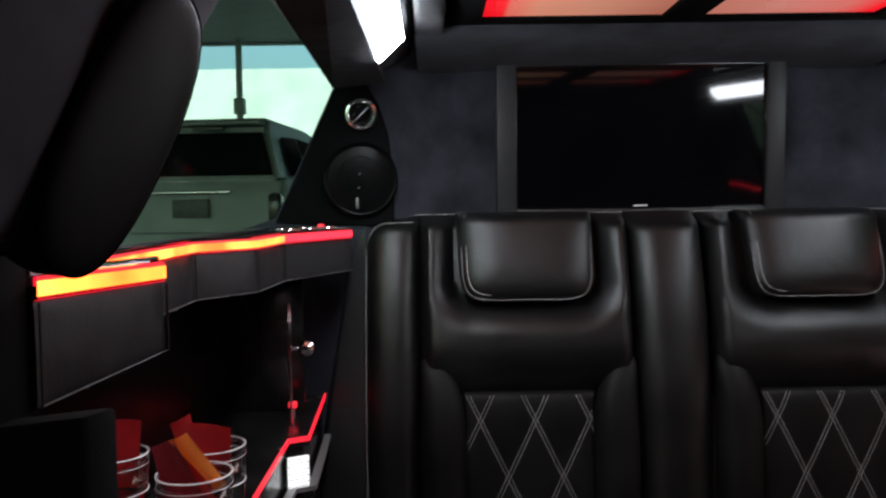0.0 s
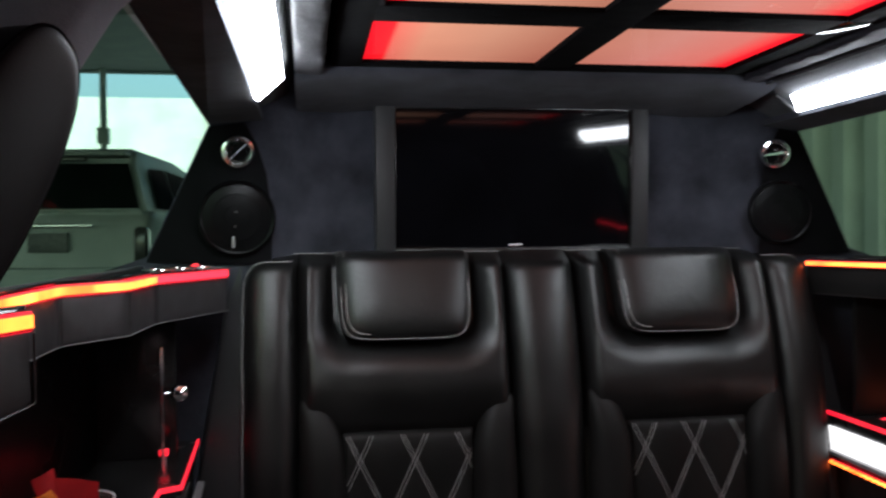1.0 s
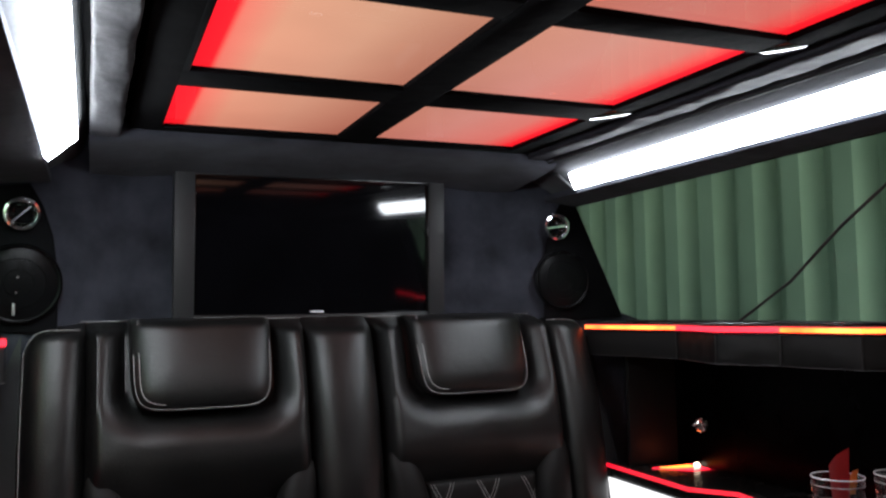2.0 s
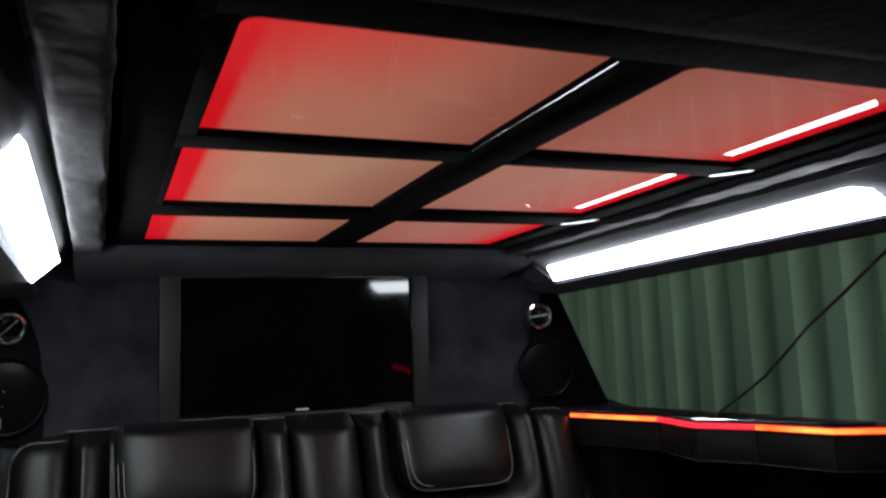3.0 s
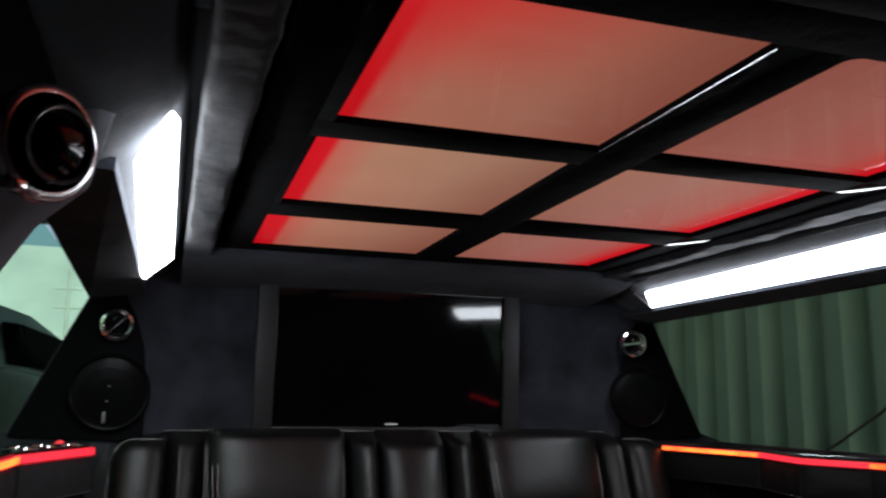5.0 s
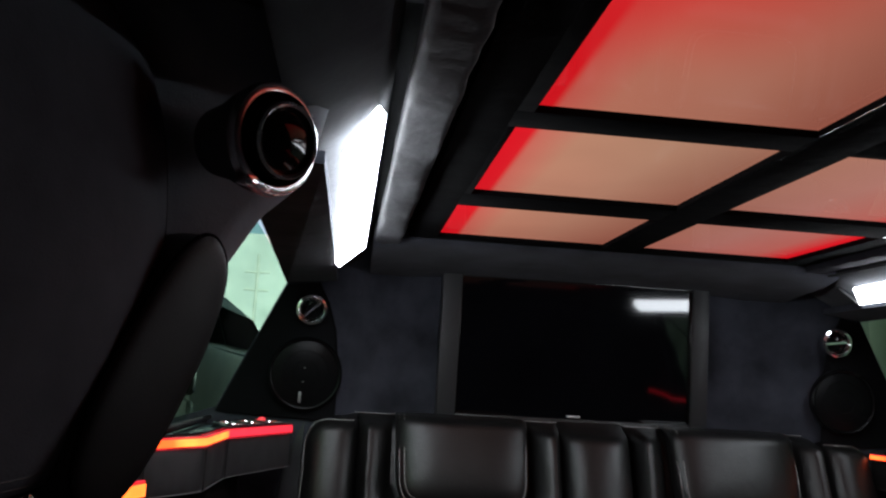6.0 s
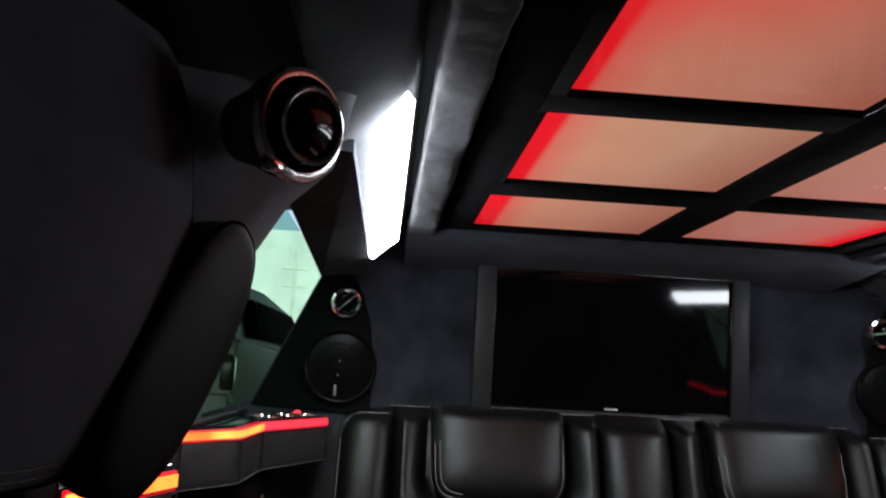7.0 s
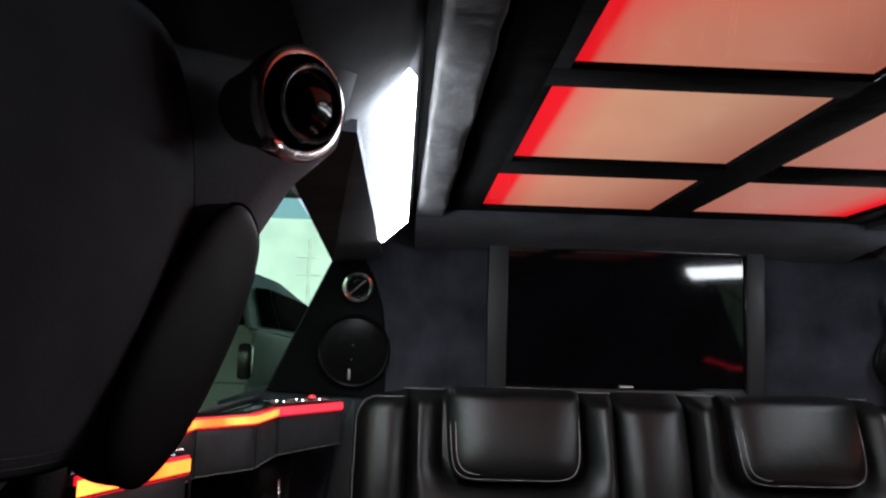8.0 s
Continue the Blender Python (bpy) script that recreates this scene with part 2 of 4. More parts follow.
# ---- mesh helpers ----
def part(name, bm, mat, parent=None, label="", smooth=40):
    me = bpy.data.meshes.new(name)
    bmesh.ops.recalc_face_normals(bm, faces=bm.faces[:])
    bm.to_mesh(me)
    bm.free()
    me.materials.append(mat)
    if smooth:
        for f in me.polygons:
            f.use_smooth = True
        me.set_sharp_from_angle(angle=radians(smooth))
    ob = new(name, me)
    if parent:
        ob.parent = parent
    if label:
        ob["label"] = label
    return ob


def thing(name, label, category, group="", kind=""):
    return tagged(new(name), label, category, group, kind)


def box(x0, x1, y0, y1, z0, z1, bevel=0.0, bm=None, seg=2):
    b = bmesh.new()
    bmesh.ops.create_cube(b, size=1.0, matrix=Matrix.Translation(((x0 + x1) / 2, (y0 + y1) / 2, (z0 + z1) / 2)) @ Matrix.Diagonal((x1 - x0, y1 - y0, z1 - z0, 1)))
    if bevel:
        bmesh.ops.bevel(b, geom=b.edges[:], offset=bevel, segments=seg, affect="EDGES", profile=0.5)
    return merge(bm, b)


def merge(bm, b):
    if bm is None:
        return b
    me = bpy.data.meshes.new("scratch")
    b.to_mesh(me)
    b.free()
    bm.from_mesh(me)
    bpy.data.meshes.remove(me)
    return bm


def prism(points, way, bevel=0.0, bm=None):
    """A polygon (3D points) pushed along a vector, closed at both ends."""
    b = bmesh.new()
    low = [b.verts.new(p) for p in points]
    high = [b.verts.new(Vector(p) + Vector(way)) for p in points]
    b.faces.new(low)
    b.faces.new(high[::-1])
    for i in range(len(low)):
        j = (i + 1) % len(low)
        b.faces.new((low[i], high[i], high[j], low[j]))
    bmesh.ops.recalc_face_normals(b, faces=b.faces[:])
    if bevel:
        bmesh.ops.bevel(b, geom=b.edges[:], offset=bevel, segments=2, affect="EDGES", profile=0.5)
    return merge(bm, b)


def tube(points, r, sides=8, bm=None, closed=False):
    """A round bar along a line of points."""
    b = bmesh.new()
    pts = [Vector(p) for p in points]
    rings = []
    for i, p in enumerate(pts):
        a = pts[i - 1] if (i or closed) else p
        c = pts[(i + 1) % len(pts)] if (i + 1 < len(pts) or closed) else p
        d = (c - a).normalized()
        u = d.cross(Vector((0.31, 0.2, 0.93))).normalized()
        v = d.cross(u)
        rings.append([b.verts.new(p + r * (math.cos(k * math.tau / sides) * u + math.sin(k * math.tau / sides) * v)) for k in range(sides)])
    n = len(rings)
    for i in range(n if closed else n - 1):
        a, c = rings[i], rings[(i + 1) % n]
        for k in range(sides):
            b.faces.new((a[k], a[(k + 1) % sides], c[(k + 1) % sides], c[k]))
    if not closed:
        b.faces.new(rings[0])
        b.faces.new(rings[-1][::-1])
    return merge(bm, b)


def lathe(profile, m=Matrix(), sides=40, bm=None):
    """A body turned round z from (radius, height) pairs, then placed by m."""
    b = bmesh.new()
    rings = [[b.verts.new(m @ Vector((r * math.cos(k * math.tau / sides), r * math.sin(k * math.tau / sides), z))) for k in range(sides)] for r, z in profile]
    for a, c in zip(rings, rings[1:]):
        for k in range(sides):
            b.faces.new((a[k], a[(k + 1) % sides], c[(k + 1) % sides], c[k]))
    bmesh.ops.remove_doubles(b, verts=b.verts[:], dist=1e-6)
    return merge(bm, b)


def facing(place, normal):
    """A pose at place whose z axis points along normal."""
    return Matrix.Translation(place) @ Vector(normal).to_track_quat("Z", "Y").to_matrix().to_4x4()


def pillow(place, width, height, depth, puff=2.4, corner=3.5, n=28, taper=0.0):
    """A padded cushion: rounded rectangle in x and z, swelling along -y, with a flat back; place(x, y, z) lays it."""
    b = bmesh.new()
    grid = []
    for j in range(n + 1):
        row = []
        for i in range(n + 1):
            s, t = math.sin((2 * i / n - 1) * math.pi / 2), math.sin((2 * j / n - 1) * math.pi / 2)
            k = (abs(s) ** corner + abs(t) ** corner) ** (1 / corner) if s or t else 1
            m = max(abs(s), abs(t))
            sx, tz = (s / k * m, t / k * m) if k else (0, 0)
            d = depth * (1 - min(m, 1) ** puff) ** (1 / puff)
            row.append(b.verts.new(place(sx * width / 2 * (1 + taper * tz), -d, tz * height / 2)))
        grid.append(row)
    for j in range(n):
        for i in range(n):
            b.faces.new((grid[j][i], grid[j][i + 1], grid[j + 1][i + 1], grid[j + 1][i]))
    rim = grid[0] + [r[-1] for r in grid[1:]] + grid[-1][-2::-1] + [r[0] for r in grid[-2:0:-1]]
    back = [b.verts.new(place(0, depth * 0.15, 0))]
    for a, c in zip(rim, rim[1:] + rim[:1]):
        b.faces.new((a, c, back[0]))
    return b


def smooth01(a, b, x):
    t = min(max((x - a) / (b - a), 0), 1)
    return t * t * (3 - 2 * t)


# ---- the cabin shell ----
def glass_x(sign, z):
    """Half-width of the cabin at the glass, which leans in towards the roof."""
    return (0.68 if sign < 0 else 0.655) + (1.21 - z) * 0.464


def rear_wall():
    """Rear partition: flat in the middle, its wings step forward to the side glass and follow the lean of the glass."""
    b = bmesh.new()
    plan = [(1.0, -0.115), (0.93, -0.112), (0.62, -0.105), (0.535, -0.085), (0.475, -0.035), (0.42, -0.006), (0.36, 0.0)]
    rows = []
    for z in (-0.04, 0.90, 0.935, 1.0, 1.07, 1.14, 1.21, 1.36):
        row = []
        for sign in (-1, 1):
            edge = glass_x(sign, max(z, 0.93)) + (0.10 if z < 0.93 else 0.0)
            side_pts = []
            for k, (f, y) in enumerate(plan):
                x = edge if k == 0 else 0.62 + (edge - 0.62) * 0.8 if k == 1 and edge > 0.62 else min(f, edge)
                side_pts.append((sign * x, y))
            row += side_pts if sign < 0 else side_pts[::-1]
        front = [b.verts.new((x, y, z)) for x, y in row]
        back = [b.verts.new((x, 0.05 if abs(x) < 0.5 else -0.06, z)) for x, y in row]
        rows.append((front, back))
    for (f0, k0), (f1, k1) in zip(rows, rows[1:]):
        n = len(f0)
        for i in range(n - 1):
            b.faces.new((f0[i], f0[i + 1], f1[i + 1], f1[i]))
            b.faces.new((k0[i + 1], k0[i], k1[i], k1[i + 1]))
        b.faces.new((f0[0], f1[0], k1[0], k0[0]))
        b.faces.new((f0[-1], k0[-1], k1[-1], f1[-1]))
    for f, k in (rows[0], rows[-1]):
        for i in range(len(f) - 1):
            b.faces.new((f[i], k[i], k[i + 1], f[i + 1]))
    return b


tagged(part("wall_rear", rear_wall(), SUEDE), "black suede-covered rear partition wall of the cabin", "wall", kind="structure")
tagged(part("wall_front", box(-1.0, 1.0, -3.72, -3.6, -0.04, 1.42), SUEDE), "black suede partition across the far cabin end", "wall", kind="structure")
tagged(part("floor", box(-0.95, 0.95, -3.6, -0.0, -0.06, 0.0), CARPET), "black carpeted limousine floor", "floor", kind="structure")

# flat headliner round the light panel, and the dropped padded headliner before it
b = box(-0.46, 0.46, -0.292, 0.05, 1.312, 1.36)
box(-0.68, -0.412, -1.30, -0.10, 1.325, 1.38, bm=b)
box(0.412, 0.80, -3.6, -0.10, 1.325, 1.38, bm=b)
box(-0.412, 0.412, -1.56, -0.28, 1.345, 1.38, bm=b)
drop = bmesh.new()
edge = [(-3.6, 1.284), (-2.6, 1.286), (-1.9, 1.288), (-1.62, 1.289), (-1.54, 1.290), (-1.516, 1.294), (-1.508, 1.302), (-1.508, 1.345), (-3.6, 1.345)]
rows = []
for i in range(61):
    x = -0.62 + 1.24 * i / 60
    w = 0.006 * noise.noise((x * 7, 0.3, 0.1)) + 0.002 * noise.noise((x * 23, 0.3, 0.1))
    rows.append([drop.verts.new((x, y + (w if y > -1.6 else 0), z + (0.5 * w if z < 1.3 and y > -2 else 0))) for y, z in edge])
for r0, r1 in zip(rows, rows[1:]):
    for k in range(len(edge)):
        drop.faces.new((r0[k], r0[(k + 1) % len(edge)], r1[(k + 1) % len(edge)], r1[k]))
drop.faces.new(rows[0])
drop.faces.new(rows[-1][::-1])
merge(b, drop)
tagged(part("ceiling", b, HEADLINER), "black suede headliner with a dropped padded front edge", "ceiling", kind="structure")

# piece of headliner split off in a lighter tone to look lit
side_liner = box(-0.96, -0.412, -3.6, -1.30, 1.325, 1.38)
tagged(part("ceiling_side", side_liner, LIFTED_SUEDE), "headliner over the pillar wing, lightened to look lit", "ceiling", kind="structure")

# padded cove between light panel and rear wall, sagging a little towards both ends
b = bmesh.new()
cove = [(-0.004, 1.262), (-0.05, 1.268), (-0.12, 1.276), (-0.19, 1.283), (-0.245, 1.290), (-0.278, 1.297), (-0.290, 1.306), (-0.290, 1.34), (-0.004, 1.34)]
rings = []
for i in range(33):
    u = -1 + i / 16
    sag = 0.020 * abs(u) ** 5 + 0.0015 * noise.noise((u * 6, 0.2, 0.7))
    rings.append([b.verts.new((0.50 * u, y, z - (sag if z < 1.33 else 0))) for y, z in cove])
for r0, r1 in zip(rings, rings[1:]):
    for k in range(len(cove)):
        b.faces.new((r0[k], r0[(k + 1) % len(cove)], r1[(k + 1) % len(cove)], r1[k]))
b.faces.new(rings[0])
b.faces.new(rings[-1][::-1])
tagged(part("trim_cove", b, SUEDE), "padded black suede cove above the television", "trim", kind="structure")


FILL_GAP = (-3.10, -2.45)  # assumed opening out of view, added to let in fill daylight


def side(sign, name, y_near, label):
    """A side wall: lower panel, header and pillar round one window opening, all with thickness."""
    def p(y, z):
        return (sign * glass_x(sign, z), y, z)
    t = (sign * 0.04, 0, 0)
    b = bmesh.new()
    for y0, y1 in ([(-3.6, FILL_GAP[0]), (FILL_GAP[1], 0.0)] if sign < 0 else [(-3.6, 0.0)]):
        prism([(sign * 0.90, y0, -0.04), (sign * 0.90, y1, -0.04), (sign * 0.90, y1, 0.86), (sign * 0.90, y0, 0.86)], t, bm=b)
    y_sill = -3.6 if sign > 0 else y_near - 0.1
    prism([p(y_sill, 0.85), p(-0.11, 0.85), p(-0.11, 0.905), p(y_sill, 0.905)], t, bm=b)
    y_head = -3.6 if sign > 0 else -1.10
    prism([p(y_head, 1.236), p(-0.11, 1.208), p(-0.11, 1.30), p(y_head, 1.30)], (sign * 0.03, 0, 0.06), bm=b)
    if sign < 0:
        for y0, y1 in ((-3.6, FILL_GAP[0]), (FILL_GAP[1], y_near)):
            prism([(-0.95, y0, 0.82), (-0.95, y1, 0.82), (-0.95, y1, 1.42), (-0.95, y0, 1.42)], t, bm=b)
    else:
        prism([p(-3.6, 0.905), p(y_near - 0.04, 0.905), p(y_near, 1.236), p(-3.6, 1.236)], t, bm=b)
    top = glass_x(sign, 1.215)
    prism([(sign * 0.572, y_head, 1.230), (sign * (top - 0.012), y_head, 1.238), (sign * (top + 0.004), -0.10, 1.210), (sign * 0.572, -0.10, 1.222)], (0, 0, 0.014), bm=b)
    tagged(part(name, b, SUEDE), label, "wall", kind="structure")


side(-1, "wall_left", -1.34, "black suede side wall with a raked window opening and an unseen added opening")
side(1, "wall_right", -1.30, "black suede side wall with a long window opening")


def window(sign, name, y_near):
    w = thing(name, "dark green-tinted side window of the limousine", "window", kind="structure")
    y_pane = y_near + 0.06 if sign < 0 else y_near - 0.1
    q = [(sign * (glass_x(sign, z) + 0.045), y, z) for y, z in ((y_pane, 0.86), (0.30, 0.86), (0.30, 1.26), (y_pane, 1.26))]
    pane = part("pane", prism(q, (sign * 0.004, 0, 0)), TINT, w, smooth=0)
    pane.visible_shadow = False
    part("seal", tube([(sign * (glass_x(sign, 0.912) - 0.002), y, 0.912) for y in (y_near, -0.9, -0.5, -0.13)], 0.005, 8), PLASTIC, w, "black rubber window seal")


window(-1, "window_1", -1.34)
window(1, "window_2", -1.30)

# padded bulkhead on the near side: wing above the ledge, plain panel below it
BULK = [(-0.95, 0.905), (-0.775, 0.905), (-0.73, 0.955), (-0.675, 1.03), (-0.640, 1.085), (-0.617, 1.130), (-0.586, 1.165), (-0.572, 1.232), (-0.562, 1.294), (-0.95, 1.294)]
# the wing's lighter colour replaces light that does not reach it
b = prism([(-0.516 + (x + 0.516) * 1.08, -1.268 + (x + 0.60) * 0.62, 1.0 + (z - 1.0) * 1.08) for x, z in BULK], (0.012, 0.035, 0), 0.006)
tagged(part("wall_pillar", b, LIFTED_WING), "suede pillar wing beside the window, lightened to look lit", "wall", kind="structure")
b = prism([(-0.93, -1.44, 0.0), (-0.712, -1.325, 0.0), (-0.712, -1.325, 0.812), (-0.93, -1.44, 0.812)], (0.012, 0.03, 0), 0.004)
prism([(-0.95, -1.39, 0.76), (-0.762, -1.350, 0.76), (-0.762, -1.350, 0.98), (-0.95, -1.39, 0.98)], (0.008, 0.04, 0), 0.004, bm=b)
prism([(-0.95, -1.34, 0.89), (-0.760, -1.30, 0.89), (-0.760, -1.30, 0.955), (-0.95, -1.34, 0.955)], (0.004, 0.02, 0), 0.003, bm=b)
tagged(part("wall_bulkhead", b, FELT), "dark suede end panel of the side bar", "wall", kind="structure")

# ---- backlit ceiling panel: three rows of two diffusers in a black frame ----
sky_panel = thing("ceiling_light_panel", "red and peach backlit ceiling panel in a gloss black frame", "ceiling light")
ROWS = ((-0.322, -0.632), (-0.717, -1.066), (-1.122, -1.444))
COLS = ((-0.374, -0.034), (0.036, 0.364))
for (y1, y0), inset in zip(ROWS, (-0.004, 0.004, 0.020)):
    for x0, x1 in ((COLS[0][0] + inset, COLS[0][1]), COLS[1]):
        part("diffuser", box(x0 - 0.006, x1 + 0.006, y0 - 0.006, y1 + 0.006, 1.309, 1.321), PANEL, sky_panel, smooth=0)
BARS = [(-0.430, -0.374, -1.520, -0.292), (0.364, 0.415, -1.520, -0.292), (-0.034, 0.036, -1.444, -0.322)]
BARS += [(-0.374, -0.364, -1.066, -0.717), (-0.374, -0.355, -1.444, -1.122)]
BARS += [(-0.374, 0.364, -0.322, -0.292), (-0.374, 0.364, -1.520, -1.444)]
for y0, y1 in ((-0.717, -0.632), (-1.122, -1.066)):
    BARS += [(-0.374, -0.034, y0, y1), (0.036, 0.364, y0, y1)]
for x0, x1, y0, y1 in BARS:
    part("frame_bar", box(x0, x1, y0, y1, 1.300, 1.326, 0.0006), HEADLINER, sky_panel)
for cx, sx in ((-0.355, 1), (-0.034, -1), (0.036, 1)):
    arc = [(cx + sx * 0.016 * (1 - math.cos(a)), -1.444 + 0.016 * (1 - math.sin(a)), 1.3004) for a in (math.pi / 2 * k / 8 for k in range(9))]
    part("corner_fillet", prism([(cx, -1.444, 1.3004)] + arc, (0, 0, 0.008)), HEADLINER, sky_panel, smooth=0)
# matte strips added to block the strip light's streak on the centre bar
for y1, y0 in ROWS:
    part("streak_cover", box(-0.0352, -0.0342, y0, y1, 1.3010, 1.3092), HEADLINER, sky_panel, "added matte black strip that hides a reflection on the bar side")
for y0, y1 in ((-0.717, -0.632), (-1.122, -1.066)):
    part("joint_plate", box(0.362, 0.414, y0 + 0.004, y1 - 0.004, 1.2992, 1.3008, 0.0003), FRAME, sky_panel, "gloss black joint plate")
# thin satin tube draws the highlight reflected along the centre bar
part("glint_line", tube([(-0.0356, -1.435, 1.3004), (-0.0356, -1.125, 1.3004)], 0.00045, 6), SATIN_CHROME, sky_panel, "thin bright tube drawn for a reflected highlight")

# ---- strip lights and vinyl rolls along both roof edges ----
def strip_light(sign, ends, group):
    """ends: outline in (y, share of the width from the outer to the inner edge)."""
    lamp = thing("strip_light", "bright white LED strip light set along the roof edge", "strip light", group)
    outline = []
    for y, k in ends:
        far = (y + 1.18) / 0.88
        x0, z0, x1, z1 = 0.561 + 0.012 * far, 1.227 - 0.003 * far, 0.514 + 0.006 * far, 1.276 - 0.014 * far
        outline.append((sign * (x0 + (x1 - x0) * k), y, z0 + (z1 - z0) * k))
    nrm = Vector((sign * 0.046, 0, 0.055)).normalized()
    part("diffuser", prism([Vector(q) - (0.007 if sign < 0 else 0.0) * nrm for q in outline], (0.013 if sign < 0 else 0.006) * nrm, 0.0015), WHITE_LED if sign < 0 else SOFT_LED, lamp, "glowing white diffuser")
    y0, y1 = min(y for y, k in ends) - 0.012, max(y for y, k in ends) + 0.012
    part("end_cap", prism([(sign * 0.578, y1, 1.222), (sign * 0.518, y1, 1.263), (sign * 0.522, y1, 1.269), (sign * 0.582, y1, 1.228)], (0, -0.010, 0), 0.001), PLASTIC, lamp, "small black end cap")


strip_light(-1, [(-0.345, 0.05), (-0.385, 0.96), (-1.168, 0.95), (-1.160, 0.82), (-1.130, 0.50), (-1.102, 0.24)], "roof edge lights")
strip_light(1, [(-0.255, 0.16), (-0.295, 0.90), (-1.165, 0.80), (-1.195, 0.62), (-1.205, 0.25), (-1.195, 0.0)], "roof edge lights")


def soffit(sign, y_end):
    """Padded soffit; it runs out into the headliner at y_end."""
    inner = ((0.522, 1.275), (0.512, 1.294), (0.505, 1.33)) if sign < 0 else ((0.500, 1.284), (0.488, 1.294), (0.482, 1.33))
    b = prism([(sign * 0.600, -0.11, 1.232), *[(sign * x, -0.11, z) for x, z in inner], (sign * 0.600, -0.11, 1.33)], (0, y_end + 0.11, 0), 0.004)
    if y_end > -3:
        for v in b.verts:
            if v.co.y < y_end + 0.05:
                v.co.y -= (1.33 - v.co.z) * -1.2
    tagged(part("trim_soffit", b, SIDE_SUEDE), "black padded soffit that carries the strip light", "trim", kind="structure")


soffit(-1, -1.75)
soffit(1, -3.6)


def edge_roll(sign, x, r, mat, label, y_near, drift, z_low, flat, y_far=-0.135):
    """A padded vinyl band beside the light panel: flattened underneath, creased and uneven along its length."""
    b = bmesh.new()
    rings = []
    n = 150
    for i in range(n + 1):
        y = y_far + (y_near - y_far) * i / n
        w = 1 + 0.05 * noise.noise((x * 9, y * 14, 0.3))
        crease = sum(0.0022 * math.exp(-((y - c) / 0.007) ** 2) for c in (-0.19, -0.33, -0.47, -0.62, -0.83, -0.90, -1.08, -1.3))
        ring = []
        for k in range(24):
            a = math.tau * k / 24
            c, q = math.cos(a), math.sin(a)
            u, v = math.copysign(abs(c) ** 0.42, c), math.copysign(abs(q) ** 0.42, q)
            ruck = 0.0035 * noise.noise((u * 1.6, y * 11, 2.1)) + 0.0018 * noise.noise((u * 4, y * 37, 5.0))
            edge = 0.004 * noise.noise((u, y * 19, 9.0)) if u < -0.8 else 0.0
            ring.append(b.verts.new((sign * (x + drift * (y + 0.15) + r * w * u + edge), y, z_low + 0.010 * smooth01(y_near + 0.17, y_near, y) * (y_near > -1.3) + flat * (1 + v) + (ruck + crease * (0.4 + noise.noise((u * 2, y * 3, 1.0)))) * (v < 0.3))))
        rings.append(ring)
    for p0, p1 in zip(rings, rings[1:]):
        for k in range(24):
            b.faces.new((p0[k], p0[(k + 1) % 24], p1[(k + 1) % 24], p1[k]))
    b.faces.new(rings[0])
    b.faces.new(rings[-1][::-1])
    tagged(part("trim_roll", b, mat), label, "trim", kind="structure")


edge_roll(-1, 0.473, 0.027, ROLL, "creased grey vinyl roll along the ceiling panel", -3.5, 0.006, 1.284, 0.012)
edge_roll(1, 0.450, 0.027, ROLL_DARK, "charcoal vinyl roll along the ceiling panel", -1.58, 0.0, 1.289, 0.012)
tagged(part("trim_piping", tube([(0.478 + 0.0172 * k / 20, -0.13 - 1.45 * k / 20, 1.2845 + 0.0006 * math.sin(k * 1.3)) for k in range(21)], 0.0030, 10), ROLL), "thin grey vinyl piping along the padded soffit", "trim", kind="structure")

# ---- television ----
tv = thing("television", "switched-off flat television set into the suede rear wall", "television")
lean_tv = Matrix.Translation((0, -0.012, 0.94)) @ pose(0, 0, 0, 2.4, 0, 0) @ Matrix.Translation((0, 0.012, -0.94))


def tv_box(*a, **k):
    b = box(*a, **k)
    b.transform(lean_tv)
    return b


part("screen", tv_box(-0.281, 0.276, -0.014, 0.004, 0.945, 1.262), SCREEN, tv, "glossy black screen", smooth=0)
for x0, x1 in ((-0.328, -0.283), (0.278, 0.320)):
    part("bezel", tv_box(x0, x1, -0.028, 0.012, 0.905, 1.270, 0.004), BEZEL, tv, "grey side surround")
part("bezel", tv_box(-0.283, 0.278, -0.018, 0.012, 1.263, 1.2685, 0.001), GLOSS, tv, "thin gloss top edge")
part("bezel", tv_box(-0.283, 0.278, -0.022, 0.012, 0.905, 0.944, 0.002), PLASTIC, tv)
part("screen_edge", tv_box(0.2762, 0.2785, -0.0235, -0.010, 0.946, 1.261, 0.0006), GLOSS, tv, "thin gloss edge")
part("screen_edge", tv_box(-0.2835, -0.2812, -0.0235, -0.010, 0.946, 1.261, 0.0006), GLOSS, tv, "thin gloss edge")
part("badge", tv_box(-0.018, 0.012, -0.0255, -0.0150, 0.9485, 0.9525, 0.0008), LOGO, tv, "small pale badge")

# ---- bench seat ----
bench = thing("bench_seat", "black leather two-place bench seat with grey stitching against the rear wall", "seat")


def lean(z):
    """Front face of the seat back: nearly upright below, rolling back towards its top edge."""
    d = min(0.93 - z, 0.40)
    return -0.085 - (0.42 * d - 0.45 * d * d) - 0.06 * max(0.53 - z, 0)


def over_top(cx, cz, off=0.0):
    """Like seat_place, but what rises past the seat's top edge rolls backwards over it."""
    def place(x, d, z):
        zz = cz + z
        over = max(zz - 0.924, 0)
        return (cx + x, lean(min(zz, 0.93)) + d + off + 0.9 * over, 0.924 + 0.016 * (1 - math.exp(-over / 0.016)) if over else zz)
    return place


def seat_place(cx, cz, off=0.0):
    def place(x, d, z):
        zz = cz + z
        return (cx + x, lean(zz) + d + off, zz)
    return place


